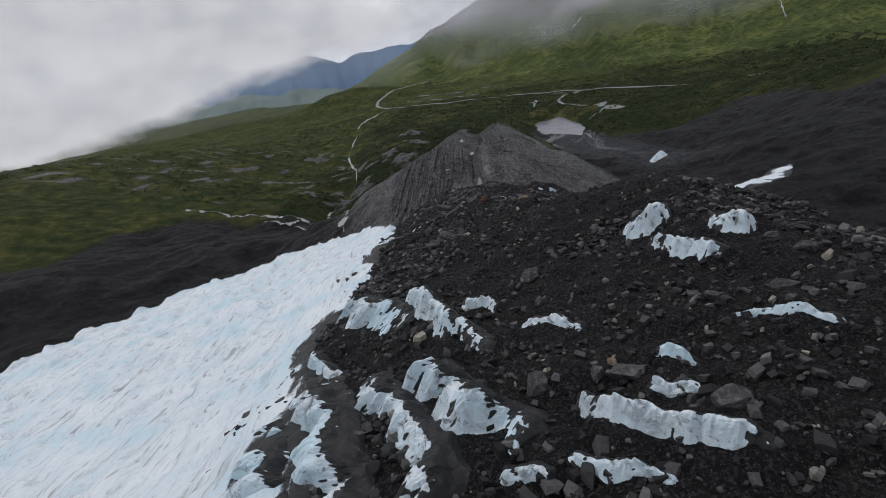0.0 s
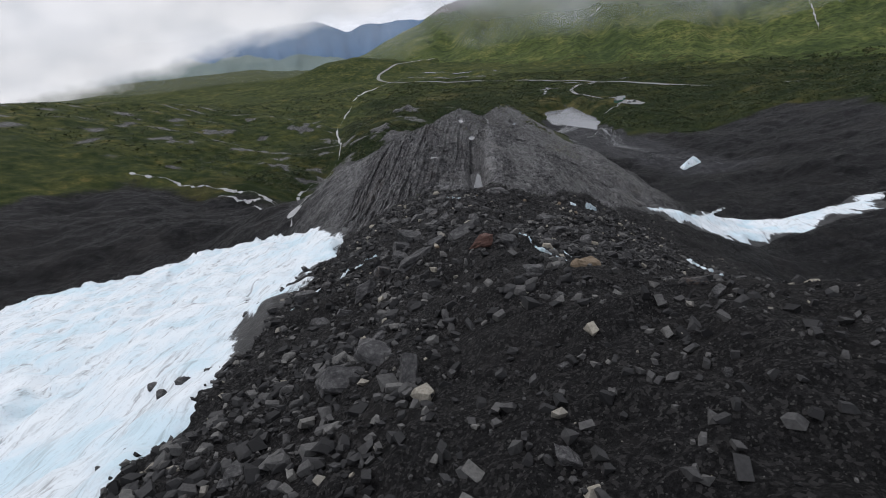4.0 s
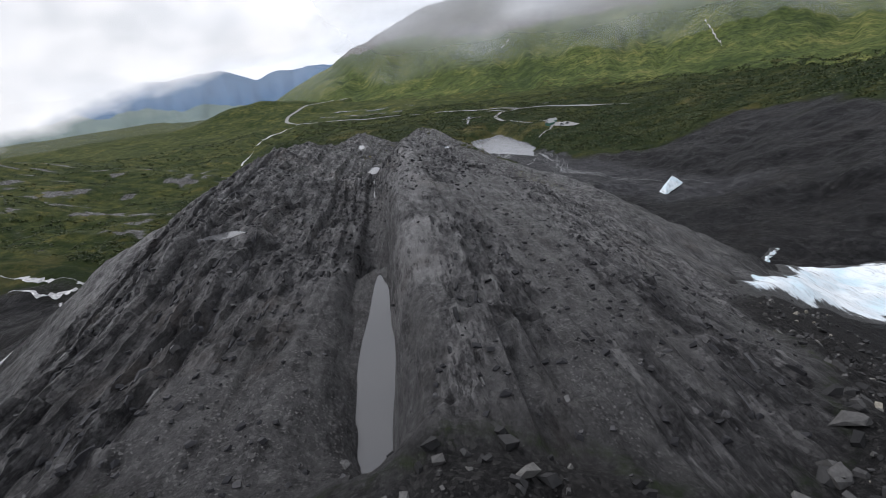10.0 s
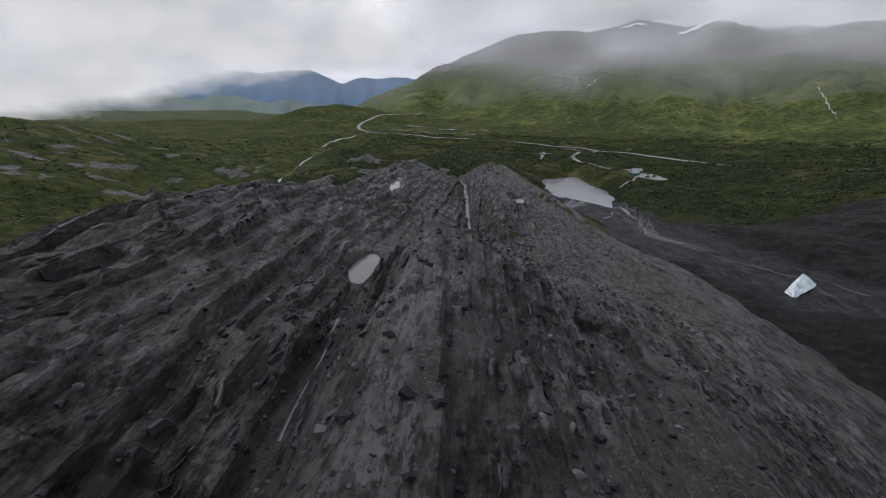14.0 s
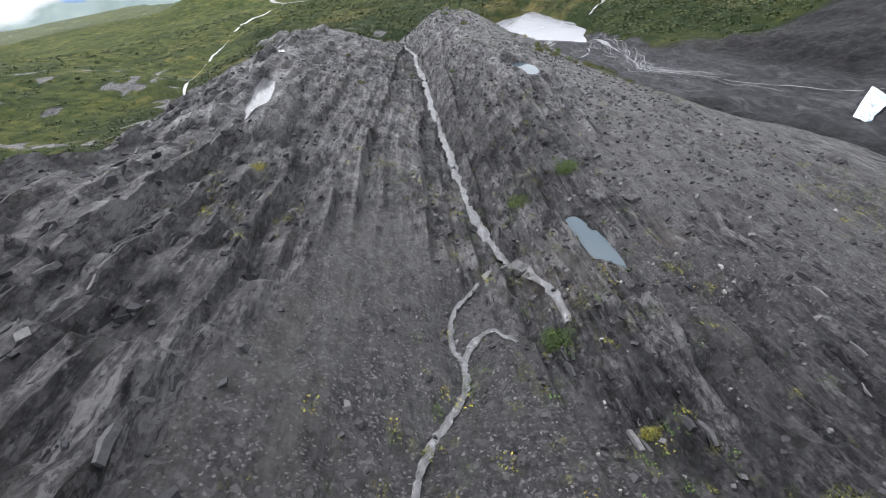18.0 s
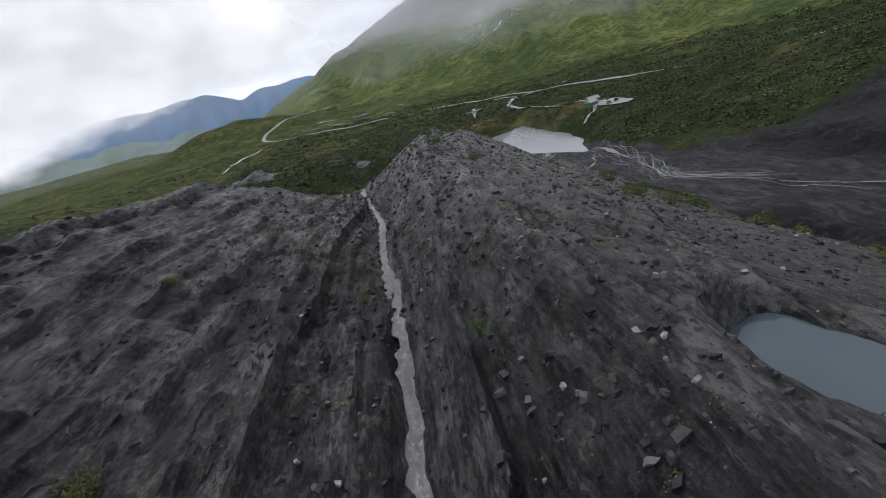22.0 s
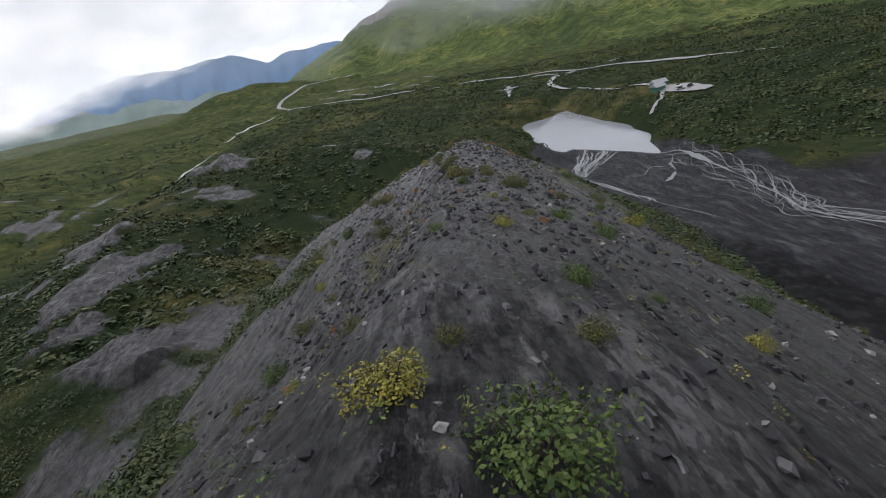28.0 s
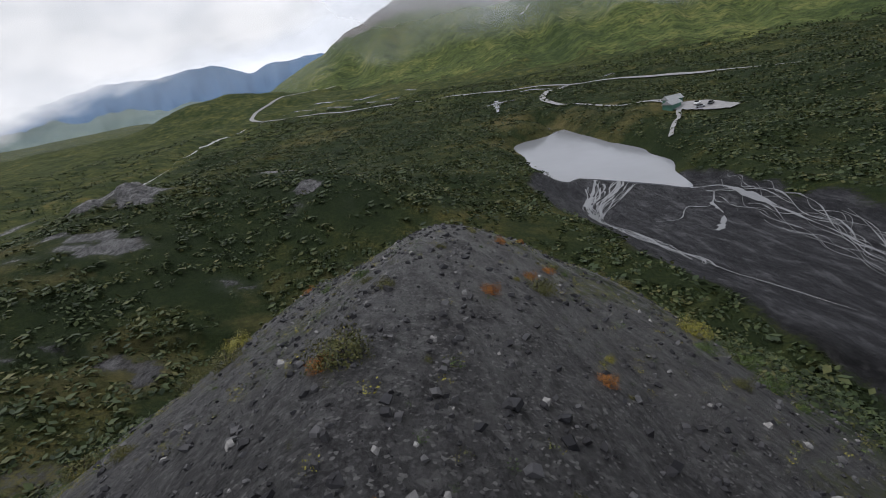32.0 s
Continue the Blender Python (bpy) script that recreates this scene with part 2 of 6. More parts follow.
def mountain_material():
    """Far slopes: alder brush and grass meadows below, scree and bare rock above."""
    k = Mat("mountain_slope")
    big = k.noise(0.006, 7, 0.65, k.where((1, 1, 0.5)))
    mid = k.noise(0.028, 8, 0.72)
    fine = k.noise(0.11, 7, 0.75)
    rill = k.noise(0.03, 8, 0.75, k.where((1.0, 0.35, 0.4), (0, 0, 0.86)), 0.4)
    green = k.ramp(k.math("ADD", k.math("MULTIPLY", big, 0.5), k.math("MULTIPLY", mid, 0.5)), (0.40, (0.034, 0.050, 0.018)), (0.50, (0.070, 0.090, 0.028)), (0.58, (0.125, 0.135, 0.042)), (0.68, (0.18, 0.165, 0.062)))
    green = k.mix(k.span(fine, 0.54, 0.42, 0.0, 0.75), green, (0.020, 0.032, 0.012))
    bare = k.ramp(rill, (0.34, (0.075, 0.068, 0.066)), (0.52, (0.145, 0.132, 0.124)), (0.70, (0.20, 0.188, 0.176)))
    bare = k.mix(k.span(fine, 0.50, 0.62, 0.0, 0.5), bare, (0.06, 0.056, 0.054))
    high = k.span(k.math("ADD", k.mask("scree"), k.math("MULTIPLY", k.math("SUBTRACT", mid, 0.5), 1.2)), 0.35, 0.65)
    k.bump(k.math("ADD", rill, k.math("MULTIPLY", fine, 0.5)), 1.0, 5.0)
    return k.done(k.mix(high, green, bare), 0.95, Specular_IOR_Level=0.05)


def ice_material(name, dirt=0.35, blue=0.5):
    k = Mat(name)
    flow = k.where((1.0, 0.16, 1.0), (0, 0, 0.42))
    streak = k.noise(0.9, 9, 0.72, flow, 0.6)
    cross = k.noise(0.5, 7, 0.7, k.where((0.25, 1.0, 1.0), (0, 0, 0.5)), 0.8)
    cell = k.noise(0.12, 5, 0.6)
    fine = k.noise(2.4, 8, 0.78)
    c = k.ramp(cell, (0.35, (0.50, 0.60, 0.66)), (0.55, (0.61, 0.66, 0.69)), (0.72, (0.68, 0.71, 0.73)))
    steep = k.math("SUBTRACT", 1.0, k.slope())
    c = k.mix(k.math("MULTIPLY", k.span(steep, 0.10, 0.45), blue), c, (0.42, 0.56, 0.62))
    c = k.mix(k.math("MULTIPLY", k.span(streak, 0.52, 0.74), dirt), c, (0.12, 0.125, 0.13))
    c = k.mix(k.math("MULTIPLY", k.span(cross, 0.62, 0.70), dirt * 0.9), c, (0.20, 0.24, 0.26))
    c = k.mix(k.math("MULTIPLY", k.span(fine, 0.55, 0.68), dirt), c, (0.20, 0.21, 0.22))
    hair = k.noise(1.1, 7, 0.7, k.where((1.0, 0.08, 1.0), (0, 0, 0.5)), 0.4)
    c = k.mix(k.math("MULTIPLY", k.span(hair, 0.56, 0.64), dirt * 1.2), c, (0.16, 0.165, 0.17))
    c = k.mix(k.math("MULTIPLY", k.span(cell, 0.48, 0.38), blue * 0.6), c, (0.45, 0.62, 0.68))
    soil = k.ramp(fine, (0.35, (0.006, 0.006, 0.0065)), (0.55, (0.014, 0.014, 0.0143)), (0.7, (0.045, 0.044, 0.043)))
    edge = k.math("ADD", k.mask("dirty"), k.math("MULTIPLY", k.math("SUBTRACT", streak, 0.5), 1.1))
    c = k.mix(k.span(k.math("ADD", edge, k.math("MULTIPLY", k.math("SUBTRACT", fine, 0.5), 0.5)), 0.42, 0.56), c, soil)
    k.bump(k.math("ADD", streak, k.math("MULTIPLY", fine, 0.5)), 0.6, 0.25)
    return k.done(c, 0.5, Specular_IOR_Level=0.3)


def water_material(name, color, rough=0.06, ripple=0.15):
    k = Mat(name)
    n = k.noise(1.6, 4, 0.5, k.where((1, 0.6, 1)))
    k.bump(n, ripple, 0.05)
    tone = k.mix(k.noise(0.06, 4), color, tuple(v * 0.8 for v in color))
    return k.done(tone, rough, IOR=1.33)


def plain_rough(name, a, b, scale=2.0, rough=0.85, bump=0.4):
    k = Mat(name)
    n = k.noise(scale, 6, 0.65)
    k.bump(n, bump, 0.1)
    return k.done(k.ramp(n, (0.3, a), (0.72, b)), rough)


def foam_material():
    """Silty running water: grey flow, dark gaps over stones, white crests."""
    k = Mat("white_water")
    flow = k.noise(2.4, 6, 0.7, k.where((1.0, 0.4, 1.0)), 0.4)
    crest = k.noise(7.0, 5, 0.7, k.where((1.0, 0.5, 1.0)), 0.3)
    c = k.ramp(flow, (0.36, (0.028, 0.028, 0.030)), (0.50, (0.062, 0.062, 0.064)), (0.62, (0.105, 0.105, 0.107)))
    c = k.mix(k.span(crest, 0.56, 0.66, 0.0, 0.6), c, (0.28, 0.28, 0.285))
    k.bump(k.math("ADD", flow, crest), 0.6, 0.06)
    return k.done(c, 0.3)


LAND = land_material()
SLOPES = mountain_material()
ICE = ice_material("glacier_ice", 0.55, 0.55)
DIRTY_ICE = ice_material("dirty_ice", 0.85, 0.5)
LAKE_WATER = water_material("lake_water", (0.19, 0.195, 0.21), 0.14, 0.05)
POOL_WATER = water_material("pool_water", (0.085, 0.086, 0.09), 0.12, 0.08)
BLUE_POOL = water_material("blue_pool_water", (0.045, 0.065, 0.078), 0.08, 0.08)
STREAM_WATER = water_material("stream_water", (0.15, 0.154, 0.16), 0.3, 0.8)
FOAM = foam_material()
WHITE_WATER = plain_rough("cascade_water", (0.08, 0.082, 0.085), (0.48, 0.48, 0.49), 1.2, 0.4)
ASPHALT = plain_rough("road_surface", (0.13, 0.13, 0.13), (0.20, 0.20, 0.195), 0.3, 0.7, 0.1)
# Green slopes with the grey of aerial haze mixed into the base colour.
HAZE_GREEN = plain_rough("haze_green_slopes", (0.075, 0.115, 0.115), (0.135, 0.175, 0.155), 0.006, 1.0, 0.0)
# The blue of distance haze is put into this base colour.
HAZE_BLUE = plain_rough("haze_blue_slopes", (0.030, 0.085, 0.17), (0.045, 0.11, 0.21), 0.004, 1.0, 0.0)

# ---- shape of the land ----
def lattice(ix, iy, seed):
    """Repeatable random numbers 0..1 on whole coordinates."""
    ix, iy = np.asarray(ix), np.asarray(iy)
    h = (ix * 374761393 + iy * 668265263 + seed * 974634777) & 0xFFFFFFFF
    h = ((h ^ (h >> 13)) * 1274126177) & 0xFFFFFFFF
    h = ((h ^ (h >> 16)) * 2246822519) & 0xFFFFFFFF
    return ((h ^ (h >> 13)) & 0xFFFF) / 65535.0


def vnoise(x, y, seed=0):
    x, y = np.atleast_1d(np.asarray(x, float)), np.atleast_1d(np.asarray(y, float))
    fx, fy = np.floor(x), np.floor(y)
    ix, iy = fx.astype(np.int64), fy.astype(np.int64)
    u, v = x - fx, y - fy
    u, v = u * u * (3 - 2 * u), v * v * (3 - 2 * v)
    a = lattice(ix, iy, seed) * (1 - u) + lattice(ix + 1, iy, seed) * u
    b = lattice(ix, iy + 1, seed) * (1 - u) + lattice(ix + 1, iy + 1, seed) * u
    return a * (1 - v) + b * v - 0.5


def fbm(x, y, octaves=4, seed=0, gain=0.5):
    out, amp = 0.0, 1.0
    for o in range(octaves):
        out = out + amp * vnoise(x * 2**o + 17.3 * o, y * 2**o - 9.1 * o, seed + o)
        amp *= gain
    return out


def ramp(v, a, b):
    t = np.clip((v - a) / (b - a), 0, 1)
    return t * t * (3 - 2 * t)


def softmax(a, b, k):
    return 0.5 * (a + b + np.sqrt((a - b) ** 2 + k * k))


def to_line(x, y, pts):
    """Distance to a line of (x, y, ...) corners, and the third value at the nearest point."""
    best, val = np.full(np.shape(x), 1e9), np.zeros(np.shape(x))
    for p, q in zip(pts[:-1], pts[1:]):
        dx, dy = q[0] - p[0], q[1] - p[1]
        t = np.clip(((x - p[0]) * dx + (y - p[1]) * dy) / (dx * dx + dy * dy), 0, 1)
        d = np.hypot(x - p[0] - t * dx, y - p[1] - t * dy)
        near = d < best
        best = np.where(near, d, best)
        if len(p) > 2:
            val = np.where(near, p[2] + t * (q[2] - p[2]), val)
    return best, val


def inside(x, y, ring):
    """Whether points lie in a ring of (x, y) corners."""
    hit = np.zeros(np.shape(x), bool)
    for (x0, y0), (x1, y1) in zip(ring, ring[1:] + ring[:1]):
        if y0 != y1:
            hit ^= ((y0 > y) != (y1 > y)) & (x < (x1 - x0) * (y - y0) / (y1 - y0) + x0)
    return hit


def within(x, y, ring):
    """Signed distance to a ring: above nought inside."""
    d, _ = to_line(x, y, ring + ring[:1])
    return np.where(inside(x, y, ring), d, -d)


def smooth_ring(pts, step=6):
    """Closed Catmull-Rom curve through corners."""
    out, n = [], len(pts)
    for i in range(n):
        a, b, c, d = (np.array(pts[(i + k) % n], float) for k in (-1, 0, 1, 2))
        for k in range(step):
            t = k / step
            out.append(tuple(0.5 * (2 * b + (c - a) * t + (2 * a - 5 * b + 4 * c - d) * t * t + (3 * b - a - 3 * c + d) * t**3)))
    return out


def smooth_line(pts, step=6):
    p = [np.array(v, float) for v in pts]
    p = [2 * p[0] - p[1]] + p + [2 * p[-1] - p[-2]]
    out = []
    for a, b, c, d in zip(p[:-3], p[1:-2], p[2:-1], p[3:]):
        for k in range(step):
            t = k / step
            out.append(tuple(0.5 * (2 * b + (c - a) * t + (2 * a - 5 * b + 4 * c - d) * t * t + (3 * b - a - 3 * c + d) * t**3)))
    return out + [tuple(p[-2])]


# The spine: moraine, then the rock ridge, then its nose. Cross-sections along y, each from the left foot
# over the left hump, the trough and the crest to the right knee and the right foot.
ST_Y = (-60, 0, 50, 68, 90, 122, 140, 170, 210, 222, 230, 240, 250, 275, 300, 318, 332, 345, 364, 393, 417, 440, 470)
LF_X = (-34, -33, -30, -31, -33, -32, -27, -33, -46, -50, -54, -58, -60, -62, -56, -46, -40, -36, -32, -32, -28, -20, -10)
LF_Z = (54, 49, 43, 40, 37.7, 32.2, 30.7, 27, 28.5, 27, 25, 22, 19.5, 12, 7, 3, -1, -3, -6, -9, -12, -22, -29)
LH_X = (-20, -19, -17, -14, -11, -14, -14, -14, -16.5, -14, -13, -12, -11, -11, -12, -10, -7, -6, -4, -3, 0, 6, 10)
LH_Z = (60, 55, 49.8, 47.2, 44, 40.3, 37.3, 39.8, 40.2, 39.4, 37.6, 35.8, 33.3, 33.4, 32.3, 29.5, 20, 15, 13.6, 13.8, 8, -10, -28)
TR_X = (-5, -5, -4, -5, -5, -8, -4, -3.2, -4, -1.5, 0.8, 3.2, 4.6, 3.1, 2.2, 0.6, -0.6, 3, 6, 8, 11, 14, 18)
TR_Z = (62, 57, 52.3, 50.3, 47.5, 43, 38.2, 35.6, 35.6, 33, 29.6, 26.4, 25.2, 23.9, 25.2, 25.2, 24.2, 21, 19, 18.3, 14, -3, -27)
CR_X = (8, 12, 9.5, 9, 0, -3.5, 0.5, -0.2, 1.2, 4, 5.5, 7.5, 9.5, 9, 7.5, 7, 9, 11, 12.5, 14.5, 17.5, 20, 24)
CR_Z = (64, 59, 53.2, 53.6, 49.5, 42.6, 38.4, 39.4, 39.6, 34.6, 28.4, 26.3, 26.2, 29, 28.7, 29.3, 28.4, 26.6, 23.4, 20.7, 16, 1, -26)
RK_X = (34, 32, 18, 24, 10, 8, 14, 11, 11, 13, 14, 14, 15, 16, 20, 20, 22, 23, 21, 22, 26, 27, 32)
RK_Z = (62, 58, 56.8, 56, 46, 39.5, 36, 35.8, 34.5, 31, 27.2, 25.9, 25.2, 26.5, 23.4, 22.8, 21.2, 19.6, 19.4, 16.8, 11.5, -5, -26)
RF_X = (84, 80, 70, 56, 46, 42, 40, 34, 40, 42, 43, 44, 46, 46, 44, 43, 45, 43, 37, 38, 40, 42, 46)
RF_Z = (50, 44, 40, 40, 33, 26, 22, 20, 17, 18, 17.5, 17, 16.5, 15, 10, 8.5, 8.5, 8, 7, 6.5, 0.5, -13, -25)

LAKE = smooth_ring([(71.6, 661), (69.5, 643), (70.2, 630), (67.2, 612), (69.5, 597), (68, 584), (72, 571), (78.7, 573), (88.6, 560), (96.8, 548), (103.4, 537), (107, 548), (109, 558), (113, 566), (115.8, 575),
                    (115, 590), (117, 602), (113.5, 625), (112, 650), (109, 667), (108, 686), (104, 706), (97.6, 719), (96, 712), (101.8, 690), (99, 680), (88, 672), (80, 671)], 4)
ROAD = [(-130, 1640, 14), (-175, 1500, 9), (-212, 1390, 4), (-234, 1300, -9), (-205, 1190, -15), (-108, 1090, -17), (7, 1030, -19), (96, 945, -20),
        (175, 880, -22), (236, 793, -23), (268, 705, -20), (310, 600, -13), (400, 480, 10), (520, 380, 40)]
STREAM = smooth_line([(-0.8, 334), (-0.3, 328), (0.4, 321), (1.3, 314), (2.3, 307), (2.2, 301.5), (2.6, 295.8), (3.0, 288), (3.1, 276), (3.5, 270), (3.6, 256.4), (4.2, 249.7), (5.0, 247.2)])
OUTFLOW = smooth_line([(5.0, 247.2), (2.5, 243.4), (1.6, 241.3), (1.4, 239), (1.7, 237.8), (1.6, 236.3), (0.6, 233.8), (0.1, 231.9), (-0.4, 226), (-0.8, 220)])
SLOT = smooth_line([(-1.9, 147.5), (-2.0, 156), (-2.2, 166), (-2.9, 180), (-3.6, 200), (-4.2, 212)])
LEFT_STREAM = [(-60, 196), (-64, 214), (-69, 240), (-82, 268), (-104, 312), (-117, 362), (-112, 426), (-122, 486), (-140, 545), (-165, 640), (-190, 800), (-215, 960), (-205, 1120), (-170, 1250)]
LEFT_HILL = [(-430, -200, 75), (-440, 150, 62), (-430, 400, 48), (-400, 550, 33), (-345, 640, 14), (-320, 750, -8), (-310, 900, -24)]
KNOLL = [(-335, 1480, 30), (-380, 1400, 18), (-480, 1250, -28), (-560, 1100, -60)]
OUTCROPS = [(-52, 405, -6), (-78, 455, -1), (-70, 543, 5), (-40, 548, 2), (-12, 536, 0), (8, 560, -12)]
RIGHT_SLOPE = [(360, -100, 110), (350, 150, 75), (340, 330, 38), (330, 480, 14), (310, 600, -8)]


CREST_AZ = (-16, -14, -12.5, -8.5, -6.4, -3.6, -0.7, 4.9, 8.1, 11.5, 13.6, 16.4, 18.5, 20.6, 23.1, 27, 31.6, 40, 60, 110)
CREST_EL = (-2.5, -1.5, -0.9, 0.8, 1.6, 3.1, 4.1, 6.4, 6.7, 6.3, 6.6, 7.45, 6.9, 6.5, 7.1, 6.2, 6.0, 7.0, 8.0, 8.0)


def spine(x, y):
    """Height of the moraine and rock ridge, with straight skirts past the feet."""
    def at(values):
        v = np.array(values, float)
        base = np.interp(y, ST_Y, v)
        a, b = np.interp(y - 5, ST_Y, v), np.interp(y + 5, ST_Y, v)
        return 0.25 * a + 0.5 * base + 0.25 * b

    xs = [at(v) for v in (LF_X, LH_X, TR_X, CR_X, RK_X, RF_X)]
    zs = [at(v) for v in (LF_Z, LH_Z, TR_Z, CR_Z, RK_Z, RF_Z)]
    z = zs[0] - 0.5 * (xs[0] - x)
    for i in range(5):
        t = np.clip((x - xs[i]) / (xs[i + 1] - xs[i]), 0, 1)
        s = 0.55 * t + 0.45 * t * t * (3 - 2 * t)
        if i == 3:
            dome = ramp(y, 225, 250)
            s = s * (1 - dome) + dome * t**1.6
        z = np.where(x >= xs[i], zs[i] + (zs[i + 1] - zs[i]) * s, z)
    return np.where(x > xs[5], zs[5] - (0.45 + 0.75 * ramp(y, 200, 330)) * (x - xs[5]), z)


def valley(x, y):
    """Height of the valley floor, the hills and the mountains round the spine."""
    z = -27.5 + 0.09 * np.maximum(0, 420 - y) + 0.022 * np.clip(y - 780, 0, 700)
    z = z - 0.07 * np.clip(-230 - x, 0, 1500) * ramp(y, 850, 1300)
    for line, slope, soft in ((LEFT_HILL, 0.25, 14), (KNOLL, 0.2, 10), (OUTCROPS, 0.4, 6), (RIGHT_SLOPE, 0.28, 8)):
        d, top = to_line(x, y, line)
        z = softmax(z, top + 4 - slope * np.sqrt(d * d + 400) + slope * 8, soft)
    # The mountain behind the road: its crest as seen from the ridge, its foot along the road.
    dx, dy = x - 3, y - 170
    dist, az = np.hypot(dx, dy), np.degrees(np.arctan2(dx, dy))
    lean = (dx * 0.762 + dy * 0.648) / (dist + 1)
    foot = 798 / np.maximum(lean, 0.3)
    deep = 1300
    crest = 47 + (foot + deep) * np.tan(np.radians(np.interp(az, CREST_AZ, CREST_EL)))
    t = (dist - foot) / deep
    t = np.where(lean > 0.3, t, -1.0)
    f = np.where(t < 1, np.maximum(t, 0) * (0.8 + 0.2 * np.maximum(t, 0)), 1 - 0.5 * (t - 1))
    gully = 60 * fbm(az * 0.30, dist * 0.0012, 4, 33, 0.6) - 60 * np.abs(fbm(az * 0.22, dist * 0.0009 + 3, 3, 36))
    z = softmax(z, -22 + (crest + 22) * f + gully * np.clip(t * 3, 0, 1) * np.clip(1.25 - t, 0.2, 1), 8)
    # Rolling ground.
    z = z + 7 * fbm(x * 0.02, y * 0.02, 4, 8) * ramp(np.abs(x) + np.abs(y - 500) * 0.3, 60, 200)
    return z


def ledges(v, n, edge=0.22):
    """Steps: flats with steep rises between."""
    v = v * n
    f = np.floor(v)
    return (f + ramp(v - f, 0.5 - edge, 0.5 + edge)) / n


def ledgy(x, y):
    """Where bare broken ledges stand out (1) and where fine debris lies over the rock (0): bands along the ridge."""
    return ramp(fbm(x * 0.10, y * 0.022, 4, 46) + 0.06 + 0.18 * (1 - ramp(y, 205, 238)) - 0.14 * ramp(y, 285, 320) + 0.16 * ramp(y, 225, 260) * ramp(np.interp(y, ST_Y, TR_X) - x, 2, 8), -0.16, 0.20)


def strata(x, y):
    """Fine relief of the rock: slabs and broken ledges that run along the ridge, and the tone of each slab."""
    bend = 4.5 * fbm(x * 0.03, y * 0.012, 2, 40) + 0.5 * fbm(x * 0.2, y * 0.09, 2, 39)
    z, tone = 0.0, 0.0
    for period, length, step, tilt, share, seed in ((3.4, 11.0, 0.8, 0.7, 0.30, 41), (1.15, 4.2, 0.5, 0.46, 0.35, 45), (0.52, 1.9, 0.28, 0.28, 0.35, 47)):
        u = (x + bend) / period
        i = np.floor(u).astype(np.int64)
        j = np.floor(y / length + 7 * lattice(i, 0 * i, seed)).astype(np.int64)
        h = lattice(i, j, seed + 1)
        z = z + step * (h - 0.5) + tilt * (u - i - 0.5)
        tone = tone + share * h
    low = ramp(y, 262, 305) * ramp(x - np.interp(y, ST_Y, TR_X), -1, 3)
    rough = (0.12 + 1.05 * ledgy(x, y)) * (1 - 0.35 * ramp(y, 235, 300)) * (1 - 0.55 * low)
    c = ledges(fbm(x * 0.16, y * 0.12, 4, 43), 5)
    d = fbm(x * 0.8, y * 0.45, 4, 44)
    return z * rough + (1.2 * c + 0.4 * d) * (1 - 0.55 * low), tone


# Bare knobs of rock in the scrub: place and breadth.
KNOBS = ((-14, 526, 5), (-66, 537, 8), (-77, 532, 7), (-68, 440, 11), (-46, 408, 9), (-84, 470, 8), (-62, 420, 7))


def knobs(x, y):
    d = np.maximum.reduce([np.exp(-((x - a) ** 2 + ((y - b) * 0.7) ** 2) / q ** 2) for a, b, q in KNOBS])
    return ramp(d + 0.5 * fbm(x * 0.2, y * 0.2, 3, 79), 0.35, 0.6)


def rubble_relief(x, y):
    return 2.8 * fbm(x * 0.07, y * 0.07, 3, 50) + 1.9 * fbm(x * 0.3, y * 0.3, 4, 51, 0.6)


def zones(x, y):
    """Weights of the moraine and of the bare rock ridge, 0..1."""
    l = np.interp(y, ST_Y, LF_X)
    r = np.interp(y, ST_Y, RF_X)
    wob = 12 * fbm(x * 0.05, y * 0.05, 3, 60)
    across = ramp(x + wob, l - 22, l - 4) * (1 - ramp(x + wob, r + 6, r + 26))
    seam = 144 + 0.10 * np.abs(x) + 5 * fbm(x * 0.11, y * 0.11, 3, 61) + np.clip(x - 12, 0, 34) * 1.5
    moraine = (1 - ramp(y, seam - 2.5, seam + 2.5)) * across
    ridge = ramp(y, seam - 2.5, seam + 2.5) * across * (1 - ramp(y + wob, 425, 450))
    return moraine, ridge


